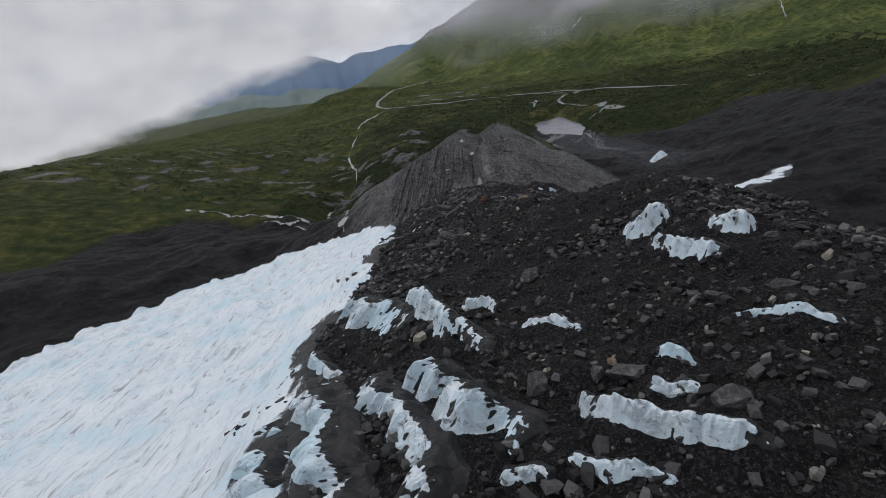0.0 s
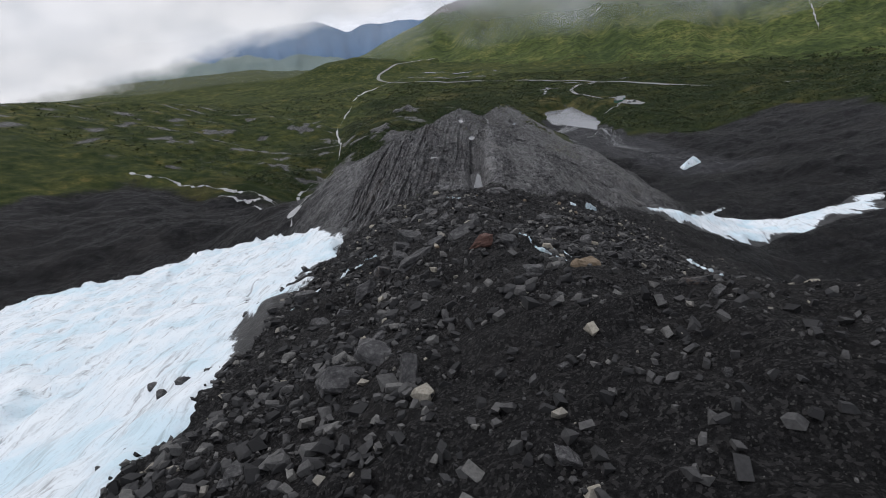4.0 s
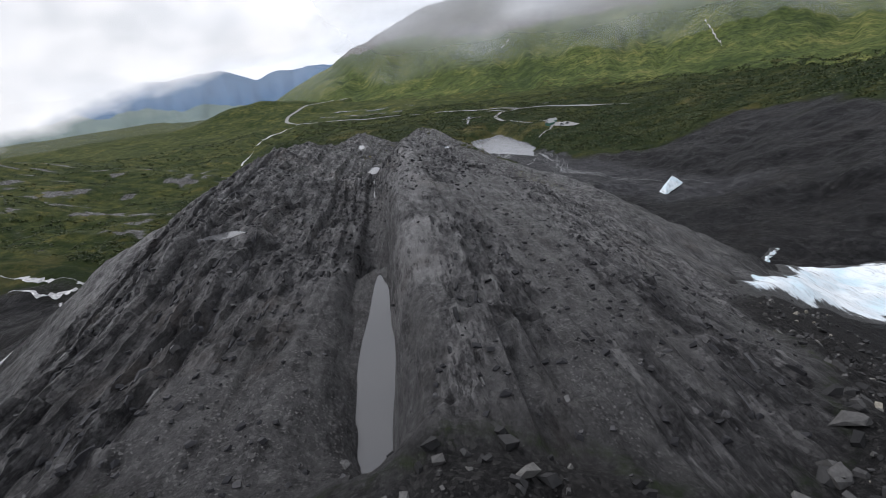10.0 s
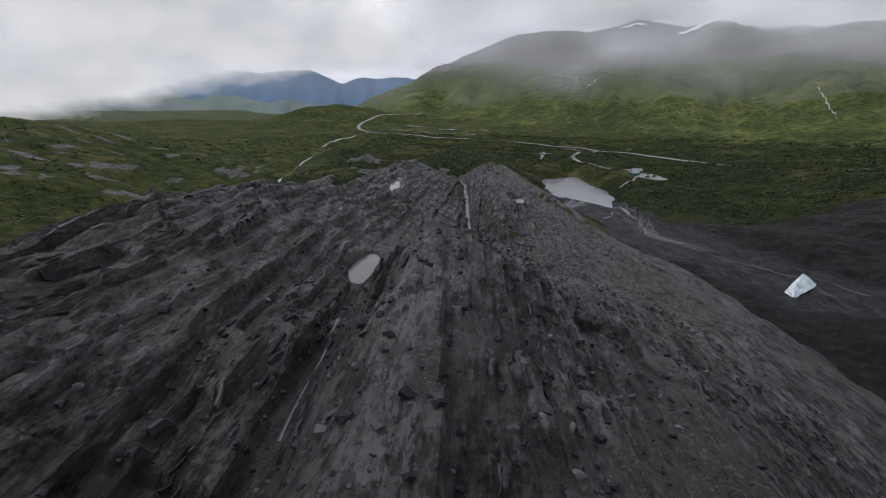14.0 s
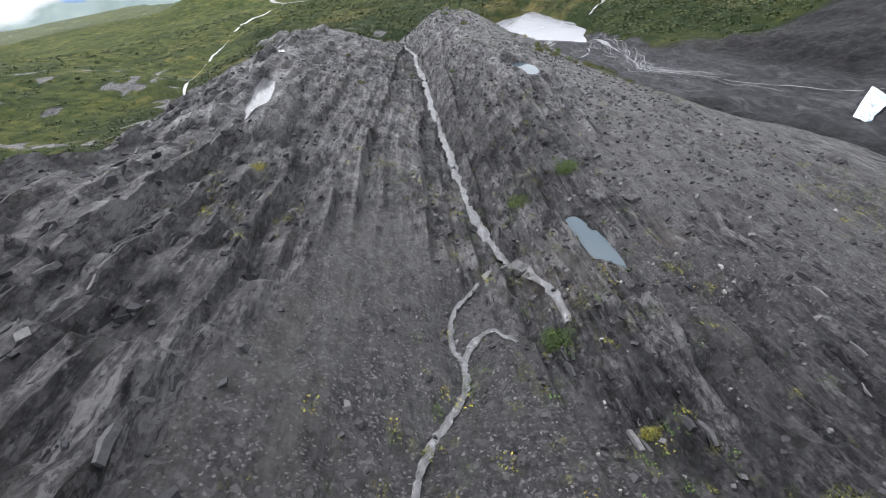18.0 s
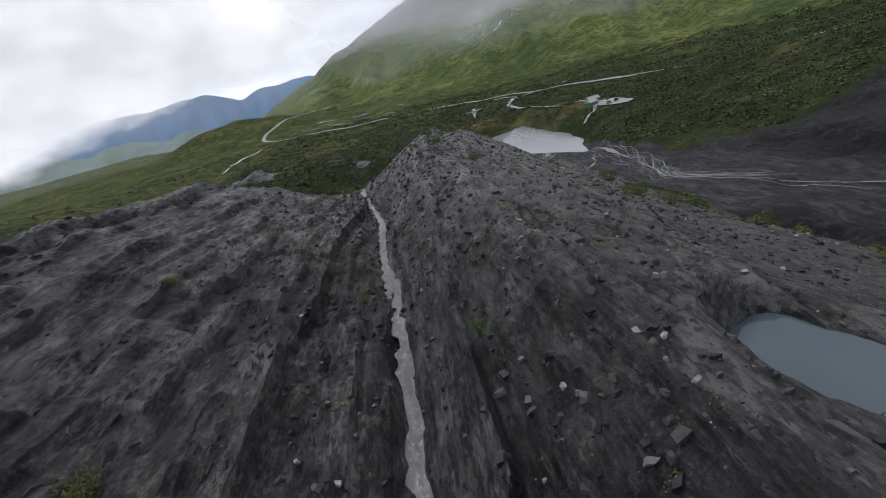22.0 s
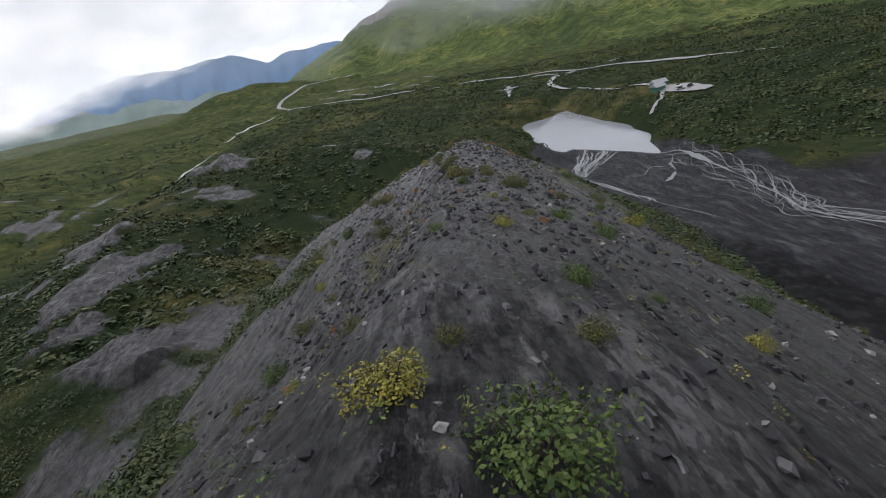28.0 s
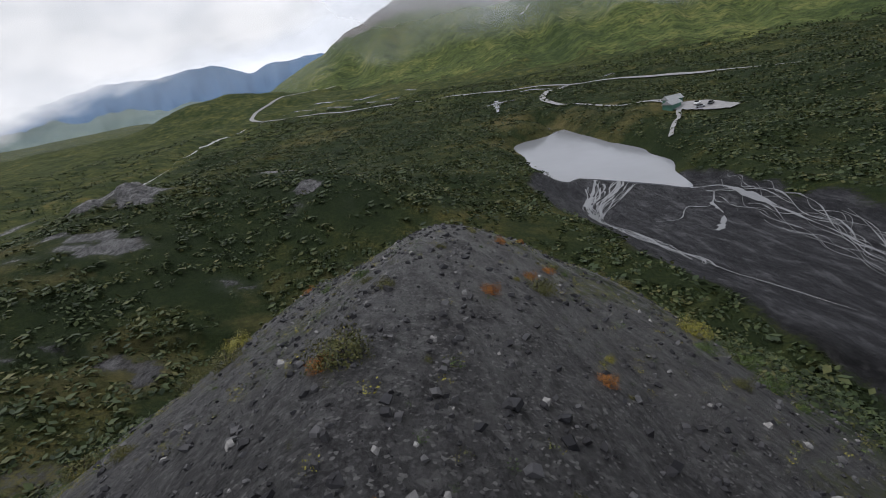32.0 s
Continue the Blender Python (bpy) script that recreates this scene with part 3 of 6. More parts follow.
def height(x, y):
    x, y = np.atleast_1d(np.asarray(x, float)), np.atleast_1d(np.asarray(y, float))
    m, r = zones(x, y)
    z = softmax(valley(x, y), spine(x, y), 3.0) + 0.2
    near = np.exp(-(np.maximum(0, np.abs(x) - 45) / 30) ** 2)
    bare = (1 - ramp(y, 430, 520)) * ramp(np.abs(x), 28, 60) * (1 - ramp(np.abs(x), 200, 260))
    z = z + bare * (3.0 * fbm(x * 0.05, y * 0.05, 4, 53, 0.6) + 1.6 * ledges(fbm((x - 0.4 * y) * 0.06, (y + 0.4 * x) * 0.03, 3, 54), 5))
    z = z + near * (0.55 * r * (1 - 0.55 * ramp(y, 325, 355)) * strata(x, y)[0] + 0.5 * m * rubble_relief(x, y)) * ramp(y, 0, 10)
    z = z + knobs(x, y) * (1.2 + 4.5 * ledges(fbm(x * 0.13, y * 0.10, 4, 86), 5))
    # Channels and basins.
    d, _ = to_line(x, y, STREAM)
    z = z - 0.55 * np.exp(-(d / 0.9) ** 2) - 0.5 * np.exp(-(to_line(x, y, OUTFLOW)[0] / 0.8) ** 2)
    d, _ = to_line(x, y, SLOT)
    z = z - (2.2 * (1 - ramp(y, 165, 190)) + 0.6) * np.exp(-(d / 1.6) ** 2) * ramp(y, 144, 150)
    d, _ = to_line(x, y, LEFT_STREAM)
    z = z - 5 * np.exp(-(d / 12) ** 2)
    k = ramp(within(x, y, LAKE), -14, 4)
    z = z * (1 - k) + k * np.minimum(z, -28.4)
    # The flat of gravel where the melt water reaches the lake.
    fan, _ = to_line(x, y, [(82, 545), (86, 500), (92, 465), (105, 420)])
    k = (1 - ramp(fan, 12, 34))
    z = z * (1 - k) + k * np.minimum(z, -27.3 + 0.06 * np.maximum(0, 520 - y) + 0.4 * fbm(x * 0.1, y * 0.1, 3, 9))
    d, top = to_line(x, y, ROAD)
    k = 1 - ramp(d, 8, 26)
    z = z * (1 - k) + k * (0.5 * z + 0.5 * top)
    for ring, level in BASINS:
        ra = np.array(ring)
        s = (x > ra[:, 0].min() - 3) & (x < ra[:, 0].max() + 3) & (y > ra[:, 1].min() - 3) & (y < ra[:, 1].max() + 3)
        if not np.any(s):
            continue
        d = within(x[s], y[s], ring)
        zz = z[s]
        zz = zz + ramp(d, -2.4, -0.9) * np.maximum(0, level + 0.12 - zz)
        k = ramp(d, -0.45, 0.45)
        z[s] = zz * (1 - k) + k * np.minimum(zz, level - 0.35)
    return z


# Pools on the rock: ring and water level.
BASINS = []


def pool_at(cx, cy, sx, sy, turn, seed, level=None):
    """An uneven ring round a centre; its level is that of the ground there."""
    c, s = math.cos(radians(turn)), math.sin(radians(turn))
    ring = []
    for i in range(14):
        a = 2 * math.pi * i / 14
        f = 1 + 0.7 * float(vnoise(i * 0.9 + 3, seed * 5.3, seed)[0])
        u, v = sx * f * math.cos(a), sy * f * math.sin(a)
        ring.append((cx + c * u - s * v, cy + s * u + c * v))
    ring = smooth_ring(ring, 3)
    if level is None:
        r = np.array(ring)
        level = float(np.percentile(height(r[:, 0], r[:, 1]), 25))
    BASINS.append((ring, level))
    return ring, level


# ---- helpers for meshes ----
def mesh_object(name, verts, faces, material, parent=None, smooth=False):
    me = bpy.data.meshes.new(name)
    if isinstance(verts, np.ndarray) and isinstance(faces, np.ndarray):
        n, k = faces.shape
        me.vertices.add(len(verts))
        me.vertices.foreach_set("co", np.ascontiguousarray(verts, dtype=np.float32).ravel())
        me.loops.add(n * k)
        me.loops.foreach_set("vertex_index", np.ascontiguousarray(faces, dtype=np.int32).ravel())
        me.polygons.add(n)
        me.polygons.foreach_set("loop_start", np.arange(0, n * k, k, dtype=np.int32))
        me.polygons.foreach_set("use_smooth", np.full(n, smooth))
        me.update(calc_edges=True)
    else:
        me.from_pydata([tuple(v) for v in verts], [], [tuple(q) for q in faces])
    me.materials.append(material)
    if smooth:
        me.polygons.foreach_set("use_smooth", [True] * len(me.polygons))
    ob = new(name, me)
    if parent:
        ob.parent = parent
    return ob


def add_mask(ob, name, values):
    a = ob.data.attributes.new(name, "FLOAT", "POINT")
    a.data.foreach_set("value", np.ascontiguousarray(values, dtype=np.float32))


def spread(core_a, core_b, step, low, high, grow):
    """Coordinates even between core_a and core_b, wider and wider outside."""
    mid = list(np.arange(core_a, core_b + step, step))
    lo, hi, s = [core_a], [mid[-1]], step
    while lo[-1] > low:
        s *= grow
        lo.append(lo[-1] - s)
    s = step
    while hi[-1] < high:
        s *= grow
        hi.append(hi[-1] + s)
    return np.array(lo[:0:-1] + mid + hi[1:])


# ---- pools that are sunk into the rock ----
POOLS = {
    "pool_west": pool_at(-13.2, 170.0, 1.9, 1.1, 10, 1),
    "pool_mid": pool_at(-3.9, 212.5, 1.0, 3.0, 8, 2),
    "pool_left": pool_at(-9.2, 262.0, 0.8, 5.2, 6, 3),
    "pool_left_end": pool_at(-11.8, 281.0, 0.9, 2.4, 20, 4),
    "pool_right": pool_at(12.2, 276.6, 1.3, 2.8, 8, 5),
    "pool_blue": pool_at(9.1, 245.9, 0.45, 2.6, 6, 6),
    "pool_east": pool_at(19.6, 318.5, 0.35, 1.1, 20, 7),
    "pool_slot": pool_at(-1.9, 157.0, 0.8, 9.6, 0.5, 8, 35.5),
}

# ---- the land: fine sheet along the spine, wider meshes round it ----
def land_masks(x, y, z):
    m, r = zones(x, y)
    dark_right = (1 - ramp(y + 0.5 * (x - 60) * 0 + 40 * fbm(x * 0.02, y * 0.02, 3, 71), 440, 500)) * ramp(x, 20, 34) * (1 - ramp(y, 315, 350) * (1 - ramp(x, 60, 72))) * (1 - ramp(x + 30 * fbm(x * 0.02, y * 0.02, 3, 72), 215, 250))
    dark_left = (1 - ramp(y + 30 * fbm(x * 0.02, y * 0.02, 3, 73), 300, 360)) * (1 - ramp(x, -30, -20)) * ramp(x + 50 * fbm(x * 0.015, y * 0.015, 3, 74), -240, -190)
    fan, _ = to_line(x, y, [(84, 548), (86, 500), (92, 465), (110, 410), (125, 340)])
    gravel = 1 - ramp(fan + 10 * fbm(x * 0.05, y * 0.05, 3, 75), 20, 30)
    bare = np.maximum.reduce([m, r, dark_right, dark_left, gravel])
    veg = 1 - bare
    # Plants take hold along the lower ridge.
    tuft = fbm(x * 0.11, y * 0.09, 4, 76)
    veg = np.maximum(veg, r * ramp(tuft, 0.16, 0.42) * ramp(y, 225, 330) * 0.53)
    left_flank = ramp(np.interp(y, ST_Y, TR_X) - 3 - x, 0, 9) * ramp(y, 322, 350)
    veg = np.maximum(veg, r * left_flank * ramp(tuft, -0.45, 0.1) * 0.9)
    right_flank = ramp(x - np.interp(y, ST_Y, RF_X), -13, -2) * ramp(y, 290, 335)
    veg = np.maximum(veg, r * right_flank * ramp(tuft, -0.40, 0.10) * 0.95)
    # High ground above the plants.
    high = ramp(z + 110 * fbm(x * 0.003, y * 0.003, 4, 77), 110, 190) * ramp(x + 0.3 * y, 100, 300)
    veg = veg * (1 - 0.85 * high)
    rocky = ramp(fbm(x * 0.07, y * 0.07, 4, 78), 0.20, 0.42) * ramp(y, 340, 400) * (1 - ramp(y, 640, 720)) * (1 - ramp(x, -40, 20))
    rocky = np.maximum(rocky, knobs(x, y))
    veg = veg * (1 - 0.9 * rocky)
    return m, gravel, high * (1 - bare), veg


class Sheet:
    """A grid of ground heights with its masks."""

    def __init__(self, gx, gy, hole=None, deep=0.0):
        self.gx, self.gy = gx, gy
        x, y = np.meshgrid(gx, gy)
        self.z = height(x, y)
        m, gravel, scree, veg = land_masks(x, y, self.z)
        ridge = zones(x, y)[1]
        self.masks = {"moraine": m, "gravel": gravel, "scree": scree, "veg": veg, "ridge": ridge, "tone": strata(x, y)[1]}
        stripe = np.exp(-((x - 0.7 - 1.0 * fbm(x * 0.1, y * 0.05, 2, 48)) / 1.7) ** 2) * ramp(y, 150, 160) * (1 - 0.6 * ramp(y, 176, 190)) * (1 - ramp(y, 200, 214)) * ramp(fbm(x * 0.35, y * 0.13, 3, 52), -0.45, -0.05)
        self.masks["tone"] = self.masks["tone"] + 0.8 * stripe
        loose = np.maximum(ramp(y, 325, 352), 0.85 * ramp(y, 224, 245) * ramp(x - np.interp(y, ST_Y, CR_X), -1, 4))
        self.masks["grit"] = (1 - np.clip(3.0 * stripe, 0, 1)) * np.clip(np.maximum(loose * ramp(fbm(x * 0.14, y * 0.06, 3, 49) + 0.25, -0.05, 0.3), 0.95 * (1 - ledgy(x, y))), 0, 1)
        rocky = ramp(fbm(x * 0.07, y * 0.07, 4, 78), 0.16, 0.40) * ramp(y, 340, 400) * (1 - ramp(y, 640, 720)) * (1 - ramp(x, -40, 20))
        self.masks["ridge"] = np.maximum(ridge, 0.9 * np.maximum(rocky, knobs(x, y)))
        self.masks["grit"] = self.masks["grit"] * ramp(ridge, 0.0, 0.5)
        self.masks["meadow"] = np.clip(ramp(-x + 60 * fbm(x * 0.012, y * 0.012, 3, 82), 130, 190) + ramp(y + 120 * fbm(x * 0.008, y * 0.008, 3, 83), 800, 1000), 0, 1)
        zone = np.zeros(x.shape, int)
        zone[((x + 250) * 0.762 + (y - 1700) * 0.648 > 60) & (x + 0.26 * y > 60)] = 3
        zone[ridge > 0.5] = 2
        zone[m > 0.5] = 1
        low = self.z.copy()
        if hole:
            x0, x1, y0, y1 = hole
            low = low - deep * ((x > x0) & (x < x1) & (y > y0) & (y < y1))
            step = gx[len(gx) // 2 + 1] - gx[len(gx) // 2]
            zone[(x > x0 + step) & (x < x1 - 2 * step) & (y > y0 + step) & (y < y1 - 2 * step)] = -1
        ids = np.arange(x.size).reshape(x.shape)
        self.quads = np.stack([ids[:-1, :-1], ids[:-1, 1:], ids[1:, 1:], ids[1:, :-1]], -1)
        self.zone = zone[:-1, :-1]
        self.points = np.stack([x, y, low], -1).reshape(-1, 3)

    def at(self, x, y):
        gx, gy, z = self.gx, self.gy, self.z
        i = np.clip(np.searchsorted(gx, x) - 1, 0, len(gx) - 2)
        j = np.clip(np.searchsorted(gy, y) - 1, 0, len(gy) - 2)
        u, v = (x - gx[i]) / (gx[i + 1] - gx[i]), (y - gy[j]) / (gy[j + 1] - gy[j])
        return (z[j, i] * (1 - u) + z[j, i + 1] * u) * (1 - v) + (z[j + 1, i] * (1 - u) + z[j + 1, i + 1] * u) * v


CORE, NEAR = (-35.0, 37.0, 14.0, 430.0), (-270.0, 310.0, -70.0, 620.0)
SHEETS = [
    Sheet(np.arange(CORE[0], CORE[1] + 0.1, 0.2), np.arange(CORE[2], CORE[3] + 0.1, 0.34)),
    Sheet(np.arange(NEAR[0], NEAR[1] + 0.1, 1.8), np.arange(NEAR[2], NEAR[3] + 0.1, 1.8), CORE, 0.5),
    Sheet(spread(NEAR[0], NEAR[1], 7.0, -3500, 3300, 1.05), spread(NEAR[2], 1500, 7.0, -240, 3700, 1.05), NEAR, 0.8),
]


def ground_all(x, y):
    """Height of the land as it is meshed."""
    x, y = np.asarray(x, float), np.asarray(y, float)
    z = SHEETS[2].at(x, y)
    for sheet, (x0, x1, y0, y1) in ((SHEETS[1], NEAR), (SHEETS[0], CORE)):
        z = np.where((x > x0) & (x < x1 - 2) & (y > y0) & (y < y1 - 2), sheet.at(x, y), z)
    return z


def ground_z(x, y):
    return float(ground_all(np.array([x]), np.array([y]))[0])


LAND_TAGS = (
    ("ground", "green shrub-covered valley floor and hillsides with bare patches", "ground"),
    ("ground_moraine", "black wet moraine debris lying over glacier ice", "moraine"),
    ("ground_rock_ridge", "dark grey wet slate ridge with slabs running along it", "rock ridge"),
    ("ground_mountain", "green mountain slope with grey scree under low cloud", "mountain"),
)
for number, (name, label, category) in enumerate(LAND_TAGS[:3]):
    pts, faces, masks, start = [], [], {k: [] for k in SHEETS[0].masks}, 0
    for sheet in SHEETS:
        q = sheet.quads[sheet.zone == number]
        if not len(q):
            continue
        used, back_ids = np.unique(q, return_inverse=True)
        pts.append(sheet.points[used])
        faces.append(back_ids.reshape(-1, 4) + start)
        start += len(used)
        for k in masks:
            masks[k].append(sheet.masks[k].ravel()[used])
    ob = mesh_object(name, np.concatenate(pts), np.concatenate(faces), LAND, smooth=number != 2)
    for k in masks:
        add_mask(ob, k, np.concatenate(masks[k]))
    tagged(ob, label, category, kind="structure")

# The mountain has a sheet of its own with an even mesh.
mx, my = np.meshgrid(np.arange(-1000, 2700, 15.0), np.arange(420, 3700, 15.0))
mz = height(mx, my)
inside_mountain = ((mx + 250) * 0.762 + (my - 1700) * 0.648 > 20) & (mx + 0.26 * my > 20)
mids = np.arange(mx.size).reshape(mx.shape)
f = np.stack([mids[:-1, :-1], mids[:-1, 1:], mids[1:, 1:], mids[1:, :-1]], -1)[inside_mountain[:-1, :-1]]
used, back_ids = np.unique(f, return_inverse=True)
ob = mesh_object("ground_mountain", np.stack([mx, my, mz + 0.15], -1).reshape(-1, 3)[used], back_ids.reshape(-1, 4), SLOPES, smooth=True)
for mask_name, values in zip(("moraine", "gravel", "scree", "veg"), land_masks(mx, my, mz)):
    add_mask(ob, mask_name, values.ravel()[used])
tagged(ob, LAND_TAGS[3][1], LAND_TAGS[3][2], kind="structure")


# ---- glacier ----
GLACIER = smooth_ring([(-12, -60), (-12, 0), (-12.5, 18), (-14.5, 30), (-18.5, 43), (-22, 57), (-21, 70), (-23, 88), (-24, 98), (-23, 106), (-20, 115), (-24, 128), (-28, 143), (-29, 160), (-29, 175), (-38, 186), (-54, 204), (-62, 206), (-76, 190),
                       (-104, 158), (-121, 98), (-128, 30), (-130, -60)], 5)
EAST_ICE = smooth_ring([(39, 188), (47, 192), (56, 193), (65, 191), (78, 198), (89, 206), (100, 205), (125, 213), (128, 230), (107, 227), (100, 229), (92, 236), (84, 240), (72, 226), (60, 212), (48, 201)], 5)


def west_top(x, y):
    z = 51.0 - 0.13 * y - 0.055 * np.maximum(0, y - 110) + 0.15 * (x + 24)
    return z + 2.2 * fbm(x * 0.035, y * 0.02, 3, 90) + 1.3 * fbm((x + 0.5 * y) * 0.22, y * 0.05, 4, 91, 0.6) - 1.1 * np.abs(fbm((x + 0.4 * y) * 0.5, y * 0.12, 3, 92)) - 0.8 * ramp(0.05 - np.abs(fbm((0.5 * x - y) * 0.07, (x + y) * 0.03, 3, 97)), 0.0, 0.05)


def east_top(x, y):
    return ground_all(x, y) + 1.4 + 0.8 * fbm(x * 0.3, y * 0.3, 3, 94)


def ice_sheet(name, ring, top, step, cliff, label):
    """An ice body inside a ring: level inside, thin on the debris at one side, breaking off to a cliff at the other."""
    r = np.array(ring)
    west = name == "glacier"
    gx = np.arange(r[:, 0].min() - 4, r[:, 0].max() + 4, step)
    gy = np.arange(r[:, 1].min() - 4, r[:, 1].max() + 4, step)
    x, y = np.meshgrid(gx, gy)
    d = within(x, y, ring) + 3.4 * fbm(x * 0.12, y * 0.12, 4, 95)
    base = ground_all(x, y)
    if west:
        d = np.where(y > 110, np.minimum(d, 1.6 * (top(x, y) + 0.6 - base)), d)
    open_side = (1 - ramp(x - 0.25 * (y - 150), -74, -50)) if west else 0 * x
    lip = ramp(d, -1.5, 1.6)
    serac = 3.2 * np.maximum(0, ledges(fbm(x * 0.28, y * 0.22, 3, 98), 5) + 0.1) * np.exp(-np.maximum(d, 0) / 5)
    cliffed = top(x, y) - (1 - lip) * cliff + open_side * serac
    thin = base + 0.45 + 0.5 * fbm(x * 0.25, y * 0.1, 3, 99)
    laid = softmax(top(x, y) + 0 * thin, thin, 0.8) if west else base + (top(x, y) - base) * ramp(d, 0, 6)
    laid = laid - (1 - ramp(d, -1.6, 1.2)) * (laid - base + 0.4)
    z = laid * (1 - open_side) + cliffed * open_side
    inside_ids = np.full(x.shape, -1)
    keep = d > -2.6
    inside_ids[keep] = np.arange(keep.sum())
    q = np.stack([inside_ids[:-1, :-1], inside_ids[:-1, 1:], inside_ids[1:, 1:], inside_ids[1:, :-1]], -1).reshape(-1, 4)
    q = q[(q >= 0).all(1)]
    ob = mesh_object(name, np.stack([x[keep], y[keep], z[keep]], -1), q, ICE, smooth=True)
    rim = 1 - ramp(d[keep] + 6 * fbm((x[keep] + 0.4 * y[keep]) * 0.25, y[keep] * 0.05, 4, 96), -1.0, 4.0 if west else 7.0)
    if west:
        # A low black cone of debris on the ice.
        rim = np.maximum(rim, 1.5 * np.exp(-((x[keep] + 17.5) / 1.9) ** 2 - ((y[keep] - 28.5) / 3.6) ** 2))
    add_mask(ob, "dirty", rim * (1 - open_side[keep]) * (0.72 if west else 0.85))
    return tagged(ob, label, "glacier", kind="structure")


ice_sheet("glacier", GLACIER, west_top, 0.7, 9.0, "white glacier tongue of crevassed ice with grey dirt streaks")
ice_sheet("glacier_east", EAST_ICE, east_top, 0.7, 2.0, "small white glacier tongue edged with black debris")


# ---- water and road ----
def plate(name, ring, z, material, thick=0.5):
    """A flat body of water with a shallow side."""
    bm = bmesh.new()
    top = [bm.verts.new((x, y, z)) for x, y in ring]
    low = [bm.verts.new((x, y, z - thick)) for x, y in ring]
    face = bm.faces.new(top)
    if face.normal.z < 0:
        face.normal_flip()
    for i in range(len(ring)):
        j = (i + 1) % len(ring)
        bm.faces.new((top[i], top[j], low[j], low[i]))
    bm.normal_update()
    me = bpy.data.meshes.new(name)
    bm.to_mesh(me)
    bm.free()
    me.materials.append(material)
    return new(name, me)


def ribbon(name, line, widths, lift, material, across=3, seed=1, ragged=0.25, sink=0.05, level=False, broken=0.0):
    """A strip laid over the ground along a line, rounded up in its middle."""
    pts = np.array(line, float)
    n = len(pts)
    dirs = np.gradient(pts, axis=0)
    dirs /= np.linalg.norm(dirs, axis=1)[:, None] + 1e-9
    w = np.interp(np.linspace(0, 1, n), np.linspace(0, 1, len(widths)), widths)[:, None]
    i, s = np.arange(n)[:, None], np.linspace(-1, 1, across + 1)[None]
    w = w * np.clip(1 + broken * 4 * vnoise(np.arange(n)[:, None] * 0.31, seed * 1.7 + np.zeros((n, 1)), seed + 5), 0.03, 1.6)
    off = s * w * 0.5 * (1 + 2 * ragged * vnoise(i * 0.7 + 0 * s, seed + (s > 0) * 9.7 + 0 * i, seed))
    px, py = pts[:, :1] - dirs[:, 1:] * off, pts[:, 1:] + dirs[:, :1] * off
    pz = ground_all(px, py) + lift - sink * np.abs(s)
    if level:
        mid = ground_all(pts[:, 0], pts[:, 1])
        mid = np.convolve(np.pad(mid, 4, mode="edge"), np.ones(9) / 9, "valid")
        pz = mid[:, None] + lift - sink * np.abs(s)
    verts, faces = np.stack([px, py, pz], -1).reshape(-1, 3), []
    for i in range(n - 1):
        for k in range(across):
            a = i * (across + 1) + k
            faces.append((a, a + 1, a + across + 2, a + across + 1))
    return mesh_object(name, verts, faces, material, smooth=True)


tagged(plate("lake", LAKE, -27.0, LAKE_WATER), "milky grey glacial lake with a smooth surface", "lake", kind="structure")
for key, (ring, level) in POOLS.items():
    name = "meltwater_pool"
    label = "small grey pool of meltwater in the slate"
    if key == "pool_blue":
        label = "shallow blue-grey pool of meltwater in gravel"
    elif key == "pool_slot":
        label = "long narrow grey pool in a rock cleft"
    mid = np.mean(ring, axis=0)
    ring = [tuple(mid + (np.array(p) - mid) * (1 + 0.5 / (np.linalg.norm(np.array(p) - mid) + 0.1))) for p in ring]
    tagged(plate(name, ring, level, BLUE_POOL if key in ("pool_blue", "pool_right") else POOL_WATER, 0.3), label, "pool", group="pools on the rock")
road_line = smooth_line([(p[0], p[1]) for p in ROAD], 8)
tagged(ribbon("road", road_line, [7.0], 0.9, ASPHALT, 4, 2, 0.0, 0.0), "pale grey two-lane road curving along the valley", "road", kind="structure")
tagged(ribbon("stream", smooth_line(STREAM, 4), [0.8, 0.6, 0.55, 0.55, 0.8, 1.0, 0.9, 0.7, 0.55, 0.4], 0.14, FOAM, 4, 3, 0.45, 0.05, True), "narrow white meltwater stream running down a slate groove", "stream", kind="structure")
tagged(ribbon("stream_outflow", smooth_line(OUTFLOW, 3), [0.35, 0.25, 0.3, 0.25, 0.4], 0.08, FOAM, 4, 4, 0.6, 0.05, True), "foaming white stream over broken slate", "stream", kind="structure")
tagged(ribbon("slot_stream", smooth_line(SLOT[22:], 2), [0.22, 0.10, 0.16, 0.05, 0.12], 0.05, POOL_WATER, 4, 5, 0.6, 0.05, False, 0.8), "thin stream in a rock cleft", "stream", kind="structure")
tagged(ribbon("valley_river", smooth_line(LEFT_STREAM, 8), [2.2, 2.0, 1.8, 1.2, 0.9, 1.0, 1.3, 1.6, 2.2], 0.4, WHITE_WATER, 4, 6, 1.0, 0.1, False, 1.1), "pale braided river on the valley floor", "river", kind="structure")

